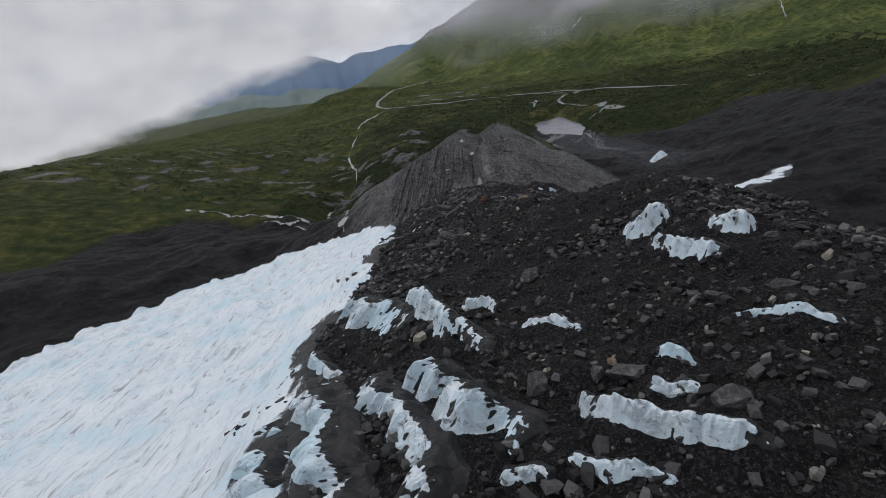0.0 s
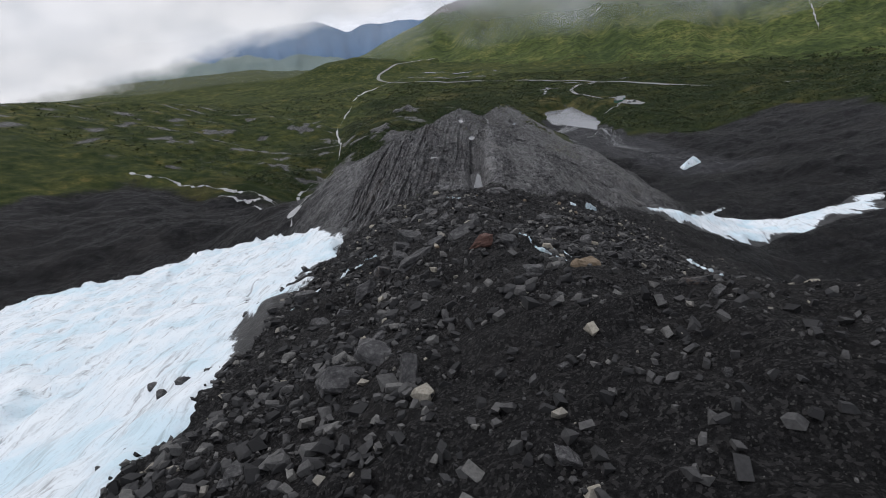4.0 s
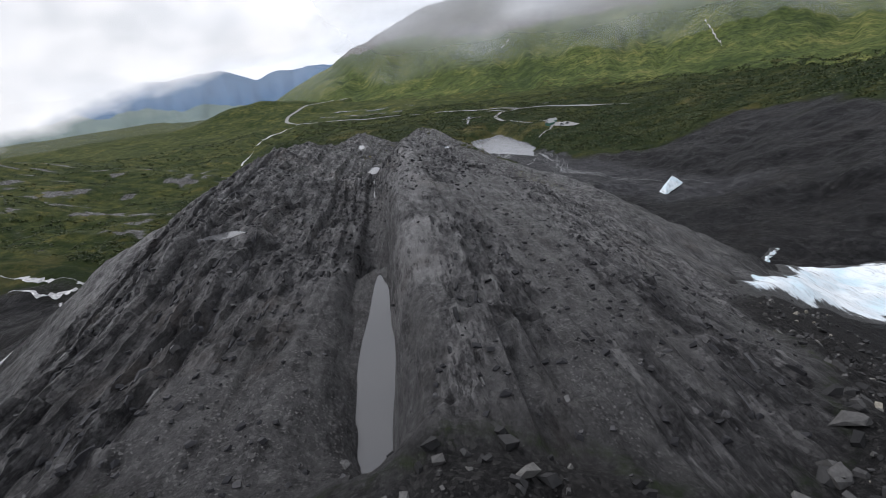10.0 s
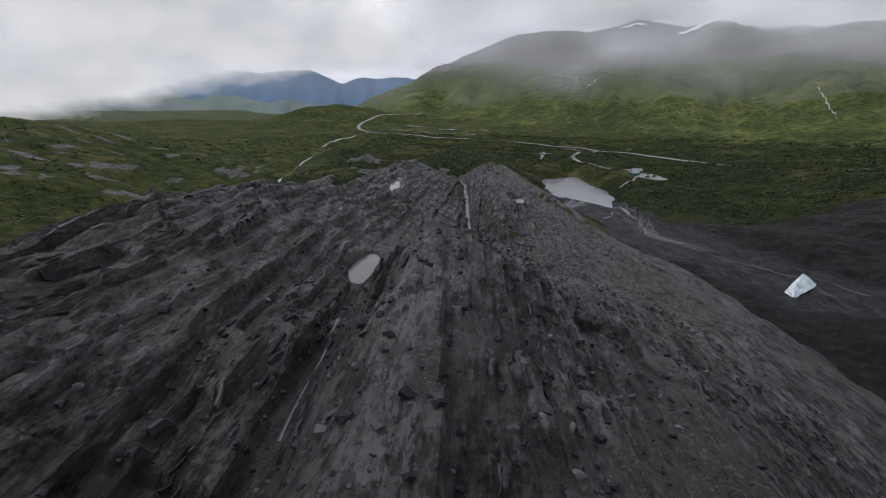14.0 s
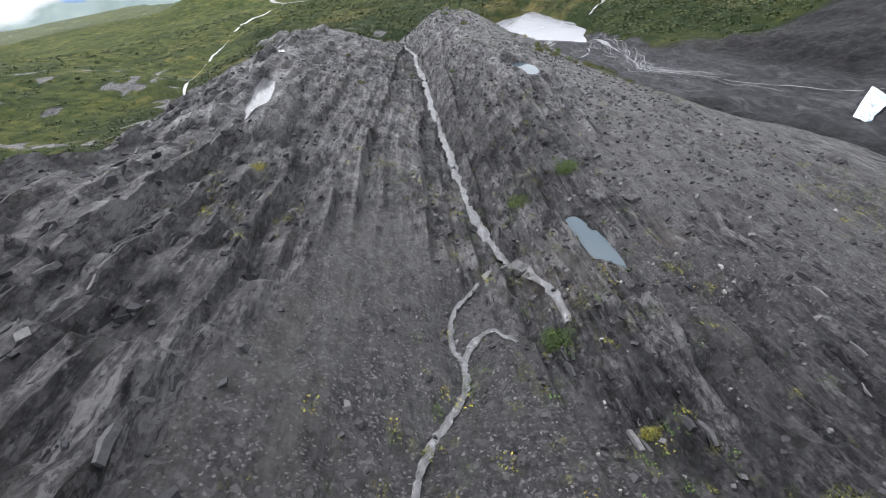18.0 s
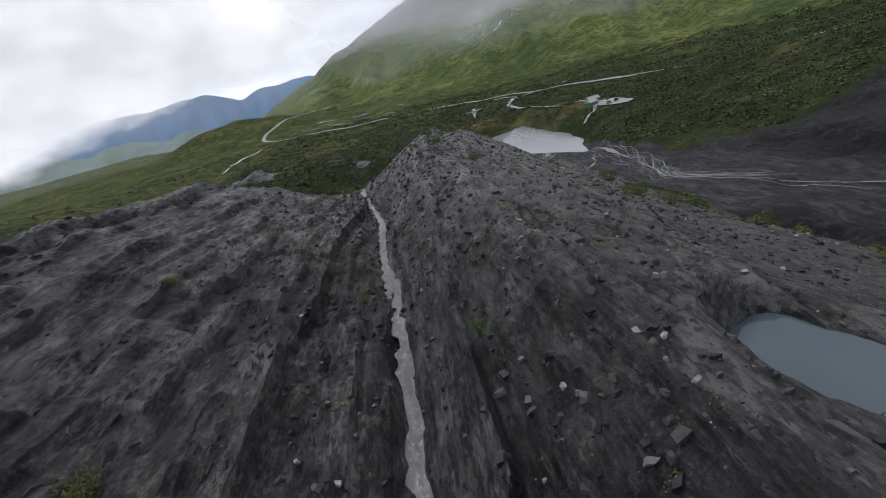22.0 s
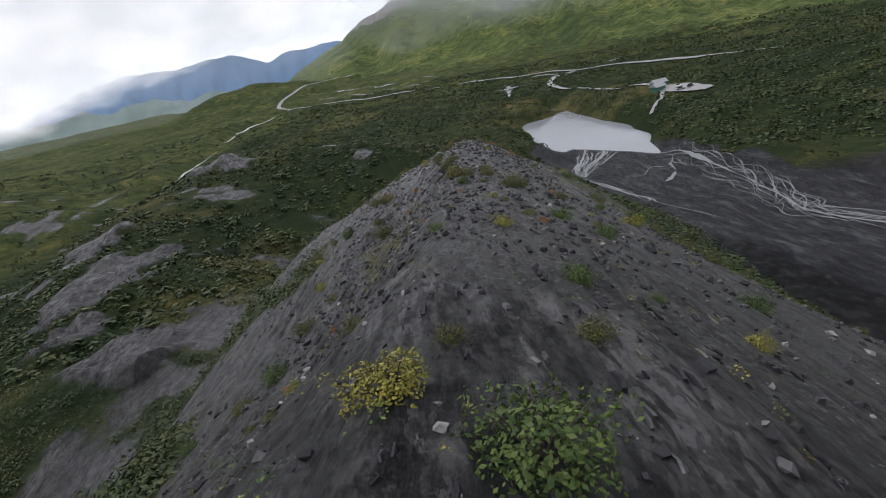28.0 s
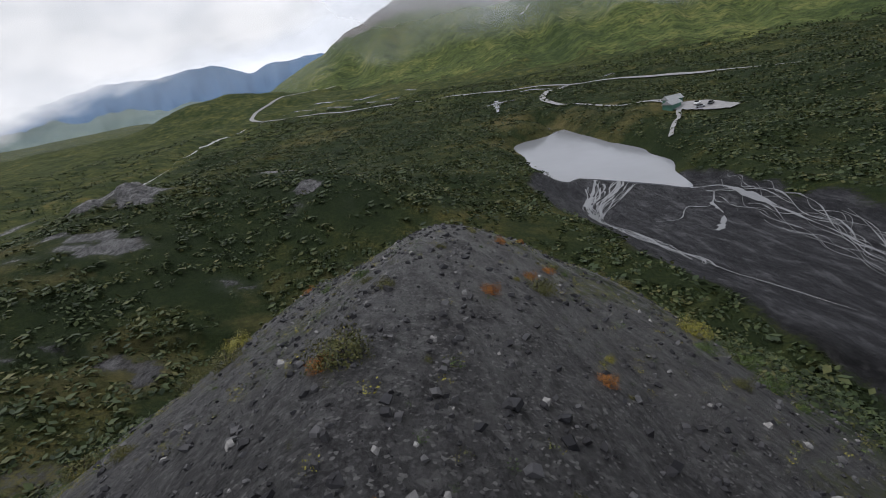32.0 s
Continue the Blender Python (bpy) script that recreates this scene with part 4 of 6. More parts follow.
# ---- mountains beyond, with haze tinted into their colours ----
def far_range(name, radius, az, el, seed, bump, material, label):
    """A distant range bowed round the valley: spurs and gullies under a crest given in degrees."""
    n, m = 260, 14
    a = np.linspace(az[0], az[-1], n + 1)[:, None]
    t = np.linspace(0, 1, m + 1)[None]
    top = 38 + radius * np.tan(np.radians(np.interp(a, az, el))) + bump * fbm(a * 0.45, 0 * a, 4, seed)
    spur = fbm(a * 0.5 + 0.6 * t, 1.2 * t + 0 * a, 4, seed + 4, 0.6)
    r = radius * (1 - 0.30 * t ** 1.2 - 0.05 * spur * np.sin(np.pi * np.minimum(1, t * 1.3)))
    z = top * (1 - t) - 260 * t + 0 * a
    v = np.stack([np.sin(np.radians(a)) * r, 260 + np.cos(np.radians(a)) * r, z], -1).reshape(-1, 3)
    ids = np.arange((n + 1) * (m + 1)).reshape(n + 1, m + 1)
    f = np.stack([ids[:-1, :-1], ids[:-1, 1:], ids[1:, 1:], ids[1:, :-1]], -1).reshape(-1, 4)
    return tagged(mesh_object(name, v, f, material, smooth=True), label, "mountains", kind="structure")


far_range("backdrop", 4350, (-80, -45, -31, -24, -20, -17.5, -16, -14, -11.5, -8, -4, 2), (1.0, 1.6, 2.2, 2.6, 2.8, 3.0, 2.5, 1.7, 2.3, 2.2, 2.0, 1.0), 99, 40, HAZE_BLUE, "distant mountains across the valley, tinted blue for haze")
far_range("backdrop_slopes", 3150, (-85, -50, -40, -33, -26, -19, -15, -12, -9, -6), (1.2, 1.2, 0.9, 0.4, 0.1, -0.4, -0.9, -1.5, -2.4, -4), 107, 45, HAZE_GREEN, "green slopes across the far valley, greyed in colour for haze")


# ---- stones ----
def rock_material(name, stops, stain=(0.16, 0.09, 0.05)):
    k = Mat(name)
    grain = k.noise(4.5, 8, 0.75, k.where((1, 1, 3.2), local=True), 0.2)
    fine = k.noise(14.0, 5, 0.7, k.where(local=True))
    each = k.obj.outputs["Random"]
    c = k.ramp(grain, *stops)
    c = k.mix(k.span(each, 0.0, 1.0, 0.0, 0.55), c, stops[0][1])
    c = k.mix(k.math("MULTIPLY", k.span(fine, 0.55, 0.8), 0.4), c, stops[-1][1])
    c = k.mix(k.math("MULTIPLY", k.span(each, 0.86, 0.96), k.span(grain, 0.5, 0.7, 0, 0.5)), c, stain)
    k.bump(k.math("ADD", grain, k.math("MULTIPLY", fine, 0.4)), 0.8, 0.12)
    return k.done(c, k.span(grain, 0.3, 0.8, 0.75, 0.45), Specular_IOR_Level=0.12)


SLATE = rock_material("slate_boulder", ((0.32, (0.016, 0.016, 0.017)), (0.48, (0.055, 0.054, 0.055)), (0.66, (0.15, 0.147, 0.145))))
TAN_STONE = rock_material("tan_stone", ((0.3, (0.10, 0.075, 0.05)), (0.55, (0.22, 0.17, 0.12)), (0.78, (0.34, 0.29, 0.23))))
RED_STONE = rock_material("rust_red_stone", ((0.3, (0.035, 0.022, 0.018)), (0.55, (0.085, 0.045, 0.036)), (0.78, (0.15, 0.085, 0.07))))


def rubble_material(name, stops):
    """For joined stones: each island takes its own tone."""
    k = Mat(name)
    each = k.geo.outputs["Random Per Island"]
    fine = k.noise(6.0, 5, 0.7)
    c = k.ramp(each, *stops)
    c = k.mix(k.span(fine, 0.35, 0.7, 0.5, 0.0), c, stops[0][1])
    k.bump(fine, 0.5, 0.05)
    return k.done(c, 0.7, Specular_IOR_Level=0.1)


RUBBLE = rubble_material("rubble", ((0.0, (0.014, 0.014, 0.0145)), (0.5, (0.042, 0.0415, 0.042)), (0.85, (0.090, 0.088, 0.086)), (0.96, (0.15, 0.146, 0.138)), (1.0, (0.34, 0.31, 0.25))))
CHIPS = rubble_material("slate_chips", ((0.0, (0.012, 0.012, 0.0135)), (0.6, (0.034, 0.034, 0.037)), (0.92, (0.075, 0.074, 0.076)), (1.0, (0.14, 0.138, 0.136))))


def hull_mesh(name, n, size, rng, material, bevel=0.0):
    """An angular stone: the hull of points on a squashed, boxy ball."""
    bm = bmesh.new()
    taper, skew = rng.uniform(0.55, 1.0), rng.uniform(-0.25, 0.25)
    for cx in (-1, 1):
        for cy in (-1, 1):
            for cz in (-1, 1):
                f = taper if cz > 0 else 1.0
                j = [rng.uniform(0.5, 1.1) for _ in range(3)]
                bm.verts.new((size[0] / 2 * (cx * f * j[0] + skew * cz), size[1] / 2 * (cy * f * j[1] + skew * cx), size[2] / 2 * cz * j[2]))
    for _ in range(max(0, n - 8)):
        v = Vector((rng.gauss(0, 1), rng.gauss(0, 1), rng.gauss(0, 1))).normalized() * rng.uniform(0.95, 1.15)
        bm.verts.new((v.x * size[0] / 2, v.y * size[1] / 2, v.z * size[2] / 2))
    bmesh.ops.convex_hull(bm, input=bm.verts)
    bmesh.ops.delete(bm, geom=[v for v in bm.verts if not v.link_faces], context="VERTS")
    if bevel:
        bmesh.ops.dissolve_limit(bm, angle_limit=radians(9), verts=bm.verts, edges=bm.edges)
        bmesh.ops.bevel(bm, geom=list(bm.edges), offset=bevel, segments=1, affect="EDGES")
        bmesh.ops.triangulate(bm, faces=bm.faces)
        bmesh.ops.subdivide_edges(bm, edges=[e for e in bm.edges if e.calc_length() > 0.2], cuts=3, use_grid_fill=True)
        bmesh.ops.triangulate(bm, faces=[f for f in bm.faces if len(f.verts) > 4])
        bm.normal_update()
        shift = Vector((rng.uniform(0, 50), rng.uniform(0, 50), rng.uniform(0, 50)))
        for v in bm.verts:
            q = Vector((v.co.x * 2.4, v.co.y * 2.4, v.co.z * 5.0)) + shift
            layer = math.floor(v.co.z * 11 + 1.5 * noise.noise(q * 0.6))
            v.co += v.normal * (0.06 * noise.noise(q) + 0.035 * noise.noise(q * 2.7) + 0.035 * (lattice(layer, 3, n) - 0.5))
    me = bpy.data.meshes.new(name)
    bm.to_mesh(me)
    bm.free()
    me.materials.append(material)
    return me


rng = random.Random(7)
BOULDER_MESHES = [hull_mesh("boulder", rng.choice((12, 13, 15)), (1.0, rng.uniform(0.55, 0.9), rng.uniform(0.4, 0.75)), rng, SLATE, 0.012) for _ in range(14)]
SLAB_MESHES = [hull_mesh("slab_boulder", 12, (1.0, rng.uniform(0.45, 0.7), rng.uniform(0.22, 0.36)), rng, SLATE, 0.01) for _ in range(6)]
TAN_MESHES = [hull_mesh("tan_boulder", 10, (1.0, 0.7, 0.45), rng, TAN_STONE, 0.012) for _ in range(3)]
RED_MESH = hull_mesh("red_boulder", 10, (1.0, 0.62, 0.45), rng, RED_STONE, 0.012)


def set_stone(mesh, x, y, size, turn, tilt, label, group="", sink=0.28, name="boulder", lift=0.0):
    ob = new(name, mesh)
    ob.matrix_world = Matrix.Translation((x, y, ground_z(x, y) + lift + size * (0.5 * 0.6 - sink))) @ pose(0, 0, 0, tilt[0], tilt[1], turn) @ Matrix.Scale(size, 4)
    return tagged(ob, label, "boulder", group)


# Single large blocks on the moraine: place, length, turn.
GREY = "angular dark grey slate boulder lying on black moraine"
BLOCKS = (
    (2.9, 48.3, 2.3, 20, 0), (6.6, 28.6, 2.4, 70, 0), (22.5, 38.8, 2.4, 10, 0), (14.2, 34.6, 1.6, 40, 0), (1.2, 28.8, 2.2, 80, 0), (10.1, 23.4, 2.0, 5, 0),
    (8.9, 26.2, 1.3, 30, 0), (-7.4, 96.6, 3.8, 38, 1), (-3.0, 98.6, 2.9, 10, 0), (-5.5, 99.1, 2.2, 60, 0), (-10.2, 106.3, 2.6, 20, 0), (-9.1, 100.0, 1.9, 40, 0), (1.2, 95.0, 2.6, 75, 0), (-18.8, 98.8, 3.4, 50, 0), (-12.3, 95.8, 2.8, 12, 0),
    (-10.0, 106.1, 1.9, 20, 0), (0.8, 95.6, 1.9, 120, 0), (8.6, 114.2, 3.2, 10, 1), (10.4, 109.0, 2.4, 60, 0), (-2.1, 106.8, 1.2, 80, 0), (-7.5, 117.3, 1.7, 30, 0),
    (-9.0, 77.4, 2.9, 15, 0), (-7.3, 79.0, 3.0, 160, 1), (-4.9, 75.2, 2.4, 95, 0), (-8.0, 82.0, 2.0, 40, 1), (8.3, 124.6, 2.6, 60, 1), (-0.8, 122.0, 2.2, 0, 0),
    (-7.7, 121.0, 2.2, 75, 0), (-6.2, 126.6, 1.3, 30, 0), (1.7, 140.6, 4.4, 170, 1), (-1.2, 142.6, 1.8, 20, 0), (4.0, 141.8, 1.7, 100, 0), (5.2, 135.3, 1.25, 80, 1),
    (3.5, 134.5, 0.85, 70, 0), (4.7, 132.9, 1.3, 30, 0), (-2.5, 133.3, 0.9, 50, 0), (-2.6, 134.8, 0.9, 10, 0), (4.9, 139.0, 1.4, 15, 1), (-11.0, 99.6, 2.2, 25, 0),
    (10.9, 80.8, 1.6, 30, 0), (26.0, 117.5, 2.0, 40, 0), (-17.6, 101.0, 1.8, 140, 0), (7.6, 122.6, 1.4, 30, 0), (18.6, 34.4, 1.8, 30, 0), (2.9, 42.6, 1.6, 60, 0),
    (-0.8, 112.0, 1.1, 40, 0), (12.4, 118.0, 1.5, 70, 0), (-14.7, 127.9, 2.4, 30, 1), (-10.2, 123.2, 2.6, 5, 0), (-8.9, 123.7, 1.9, 115, 0), (-4.6, 124.2, 1.4, 70, 0), (-6.5, 125.3, 1.9, 50, 0),
    (-9.1, 127.3, 1.7, 25, 0), (7.5, 124.1, 2.3, 65, 0), (-7.5, 133.3, 1.5, 105, 1), (-13.3, 127.8, 1.9, 155, 0), (-2.2, 123.7, 1.0, 145, 0), (8.0, 120.0, 1.4, 140, 0),
    (-7.7, 128.9, 1.2, 155, 0), (-9.1, 107.9, 3.6, 25, 0), (-1.8, 105.8, 1.6, 100, 0), (-6.6, 109.3, 1.4, 50, 0), (-5.6, 108.4, 1.3, 60, 1), (-3.2, 105.6, 1.1, 100, 0),
    (-5.7, 112.1, 1.5, 40, 0), (15.2, 113.0, 1.9, 20, 0), (-13.0, 110.0, 1.6, 90, 0), (-15.8, 93.0, 1.9, 60, 0), (11.0, 104.0, 2.4, 150, 1),
)
for i, (x, y, size, turn, slab) in enumerate(BLOCKS):
    mesh = SLAB_MESHES[i % 6] if slab else BOULDER_MESHES[i % 14]
    set_stone(mesh, x, y, size, turn, (rng.uniform(-22, 22), rng.uniform(-20, 20)), ("flat tilted dark grey slate slab lying on black moraine" if slab else GREY), "large blocks on the moraine")
set_stone(RED_MESH, -0.9, 93.6, 2.5, 155, (8, 14), "rust-red angular boulder lying on black moraine", sink=0.2)
for x, y, size, turn in ((5.7, 84.5, 1.9, 5), (6.0, 29.8, 0.9, 80), (-9.2, 101.4, 0.6, 20), (5.9, 138.4, 0.75, 30), (12.0, 140.2, 0.9, 60), (-2.2, 138.4, 0.45, 10), (-8.4, 121.6, 0.7, 100), (0.4, 126.8, 0.6, 20), (13.2, 131.0, 0.7, 0), (-5.2, 97.0, 0.5, 60)):
    set_stone(TAN_MESHES[int(size * 10) % 3], x, y, size, turn, (rng.uniform(-12, 12), rng.uniform(-12, 12)), "pale tan stone among black moraine rubble", "tan stones on the moraine", 0.15)
for i in range(20):
    x, y = -24.5 - 7 * rng.random() ** 2, rng.uniform(76, 128)
    set_stone(rng.choice(BOULDER_MESHES), x, y, 0.4 + 1.2 * rng.random() ** 2, rng.uniform(0, 360), (rng.uniform(-20, 20), rng.uniform(-20, 20)), "dark slate block lying on dirty glacier ice", "blocks on the glacier edge", 0.1, lift=0.35)
# Smaller blocks strewn over the moraine, and slate blocks lying on the rock ridge.
rs = np.random.RandomState(17)
bx, by = rs.uniform(-24, 40, 1100), rs.uniform(18, 170, 1100)
bm_w, _ = zones(bx, by)
ok = (bm_w > 0.6) & ((vnoise(bx * 0.09, by * 0.09, 12) > -0.08) | (rs.rand(1100) > 0.8))
for x, y in zip(bx[ok][:140].tolist(), by[ok][:140].tolist()):
    size = 0.40 + 1.2 * rng.random() ** 3
    set_stone(rng.choice(BOULDER_MESHES if rng.random() < 0.7 else SLAB_MESHES), x, y, size, rng.uniform(0, 360), (rng.uniform(-25, 25), rng.uniform(-25, 25)), "block of dark slate among moraine rubble", "blocks on the moraine", 0.15)
bx, by = rs.uniform(-16, 20, 400), rs.uniform(150, 400, 400)
_, br_w = zones(bx, by)
ok = br_w > 0.8
for ring, _ in BASINS:
    ok &= within(bx, by, ring) < -0.8
for x, y in zip(bx[ok][:45].tolist(), by[ok][:45].tolist()):
    set_stone(rng.choice(SLAB_MESHES), x, y, 0.25 + 0.4 * rng.random() ** 3, rng.uniform(60, 120), (rng.uniform(-12, 12), rng.uniform(-12, 12)), "flat block of grey slate lying on the rock ridge", "slate blocks on the ridge", 0.1)
set_stone(BOULDER_MESHES[3], 12.4, 249.0, 0.9, 10, (0, 0), "dark slate boulder lying on gravel", "slate blocks on the ridge")
set_stone(BOULDER_MESHES[5], 5.3, 244.6, 0.9, 40, (0, 0), "grey slate boulder beside the stream", "slate blocks on the ridge")


def stone_field(name, n, pick, sizes, flat, material, label, category, seed, shapes=7, corners=8, sink=0.2, power=2.2):
    """Thousands of small angular stones as one mesh of loose pieces."""
    r = np.random.RandomState(seed)
    rr = random.Random(seed)
    kinds = []
    for _ in range(shapes):
        me = hull_mesh("stone", corners, (1.0, rr.uniform(0.55, 0.95), flat * rr.uniform(0.7, 1.2)), rr, material)
        me.calc_loop_triangles()
        co = np.array([v.co for v in me.vertices])
        tri = np.array([t.vertices for t in me.loop_triangles])
        kinds.append((co, tri))
        bpy.data.meshes.remove(me)
    x, y = pick(r, n)
    z = ground_all(x, y)
    size = sizes[0] + (sizes[1] - sizes[0]) * r.rand(len(x)) ** power
    turn, ta, tb = r.rand(len(x)) * 6.283, (r.rand(len(x)) - 0.5) * 0.9, (r.rand(len(x)) - 0.5) * 0.9
    all_v, all_f, base = [], [], 0
    which = r.randint(0, shapes, len(x))
    for k, (co, tri) in enumerate(kinds):
        s = np.where(which == k)[0]
        if not len(s):
            continue
        c, sn = np.cos(turn[s])[:, None], np.sin(turn[s])[:, None]
        px, py, pz = (co[None, :, i] * size[s][:, None] for i in range(3))
        pz, px = pz + ta[s][:, None] * px, px - ta[s][:, None] * pz
        pz, py = pz + tb[s][:, None] * py, py - tb[s][:, None] * pz
        v = np.stack([x[s][:, None] + c * px - sn * py, y[s][:, None] + sn * px + c * py, z[s][:, None] + pz + (size[s] * flat * (0.5 - sink))[:, None]], -1)
        all_v.append(v.reshape(-1, 3))
        all_f.append((tri[None] + (base + np.arange(len(s)) * len(co))[:, None, None]).reshape(-1, 3))
        base += len(s) * len(co)
    v, f = np.concatenate(all_v), np.concatenate(all_f)
    me = bpy.data.meshes.new(name)
    me.vertices.add(len(v))
    me.vertices.foreach_set("co", v.ravel())
    me.loops.add(f.size)
    me.loops.foreach_set("vertex_index", f.ravel().astype(np.int32))
    me.polygons.add(len(f))
    me.polygons.foreach_set("loop_start", np.arange(0, f.size, 3, dtype=np.int32))
    me.polygons.foreach_set("use_smooth", np.full(len(f), False))
    me.update(calc_edges=True)
    me.materials.append(material)
    return tagged(new(name, me), label, category, kind="stuff")


def on_moraine(r, n):
    x, y = -26 + 80 * r.rand(n * 4), 14 + 180 * r.rand(n * 4)
    m, _ = zones(x, y)
    clump = vnoise(x * 0.13, y * 0.13, 14) + 0.5
    keep = (m > 0.5) & (r.rand(n * 4) < (0.25 + 0.9 * clump) * np.where(x > 30, 0.5, 1.0))
    return x[keep][:n], y[keep][:n]


def in_heaps(r, n):
    x, y = -26 + 66 * r.rand(n * 12), 14 + 135 * r.rand(n * 12)
    m, _ = zones(x, y)
    keep = (m > 0.5) & (r.rand(n * 12) < ramp(fbm(x * 0.11, y * 0.11, 3, 19), -0.05, 0.35))
    return x[keep][:n], y[keep][:n]


def on_ridge(r, n):
    x, y = -30 + 66 * r.rand(n * 3), 146 + 284 * r.rand(n * 3)
    _, g = zones(x, y)
    clump = fbm(x * 0.12, y * 0.05, 3, 15) + 0.5
    mid = np.exp(-((x - np.interp(y, ST_Y, CR_X) + 2) / 15) ** 2)
    keep = (g > 0.6) & (r.rand(n * 3) < clump * clump * 3.0 * (0.15 + mid))
    for ring, _ in BASINS:
        keep &= within(x, y, ring) < -0.2
    return x[keep][:n], y[keep][:n]


stone_field("moraine_cobbles", 8500, in_heaps, (0.22, 1.1), 0.5, RUBBLE, "heaped grey and black cobbles on the moraine", "cobbles", 23, shapes=16, corners=15, power=2.6)
stone_field("moraine_rubble", 36000, on_moraine, (0.05, 0.7), 0.6, RUBBLE, "loose black and grey rubble strewn over the moraine", "rubble", 21, power=5.0)
stone_field("slate_debris", 34000, on_ridge, (0.04, 0.42), 0.45, CHIPS, "loose slate chips scattered over the rock ridge", "slate chips", 22, power=7.0)


def on_nose(r, n):
    y = 228 + 196 * r.rand(n * 3)
    x = np.interp(y, ST_Y, TR_X) - 4 + (np.interp(y, ST_Y, RK_X) - np.interp(y, ST_Y, TR_X) + 16) * r.rand(n * 3)
    _, g = zones(x, y)
    keep = (g > 0.6) & (r.rand(n * 3) < 0.25 + 1.1 * np.maximum(0, fbm(x * 0.2, y * 0.1, 3, 18) + 0.1)) & (to_line(x, y, STREAM)[0] > 0.9)
    for ring, _ in BASINS:
        keep &= within(x, y, ring) < -0.2
    return x[keep][:n], y[keep][:n]


GRIT = rubble_material("stone_grit", ((0.0, (0.018, 0.0175, 0.019)), (0.6, (0.050, 0.049, 0.051)), (0.88, (0.11, 0.108, 0.108)), (1.0, (0.30, 0.29, 0.275))))
stone_field("ridge_gravel", 30000, on_nose, (0.035, 0.30), 0.55, GRIT, "fine grey gravel and pale stones strewn over the lower ridge", "gravel", 24, power=6.0)


def strata_pieces(count):
    """Upright slate ribs that stand out of the ridge, leaning along it."""
    r = np.random.RandomState(31)
    x, y = r.uniform(-24, 26, count * 6), r.uniform(148, 428, count * 6)
    _, g = zones(x, y)
    keep = (g > 0.8) & (ledgy(x, y) > 0.55) & (fbm(x * 0.35, y * 0.04, 3, 16) > -0.05)
    for ring, _ in BASINS:
        keep &= within(x, y, ring) < -0.6
    x, y = x[keep][:count], y[keep][:count]
    n = len(x)
    ln = (0.2 + 0.9 * r.rand(n) ** 2.5) * (1 - 0.45 * ramp(y, 225, 270))
    w, h = ln * r.uniform(0.06, 0.18, n), 0.03 + 0.20 * ln * r.rand(n)
    a = 0.10 * r.randn(n) + 0.04
    dx, dy, lean = np.sin(a), np.cos(a), r.uniform(-0.5, 0.9, n)
    rows = []
    for t, f in ((0.0, r.uniform(0.2, 0.8, n)), (0.5, np.ones(n)), (1.0, r.uniform(0.1, 0.7, n))):
        cx, cy, hh = x + dx * ln * t + r.uniform(-0.04, 0.04, n), y + dy * ln * t, h * f
        zz = ground_all(cx, cy)
        rows += [(cx - dy * w, cy + dx * w, zz - 0.15), (cx - dy * w * 0.4 + lean * hh, cy, zz + hh), (cx + dy * w * 0.5 + lean * hh, cy, zz + hh * 0.9), (cx + dy * w, cy - dx * w, zz - 0.15)]
    v = np.stack([np.stack(p, -1) for p in rows], 1).reshape(-1, 3)
    one = [(s + k, s + k + 1, s + k + 5, s + k + 4) for s in (0, 4) for k in range(3)] + [(0, 1, 2, 3), (11, 10, 9, 8)]
    f = (np.array(one)[None] + 12 * np.arange(n)[:, None, None]).reshape(-1, 4)
    return tagged(mesh_object("slate_ribs", v, f, CHIPS), "upright ribs of layered slate along the ridge", "slate", kind="stuff")


strata_pieces(9000)


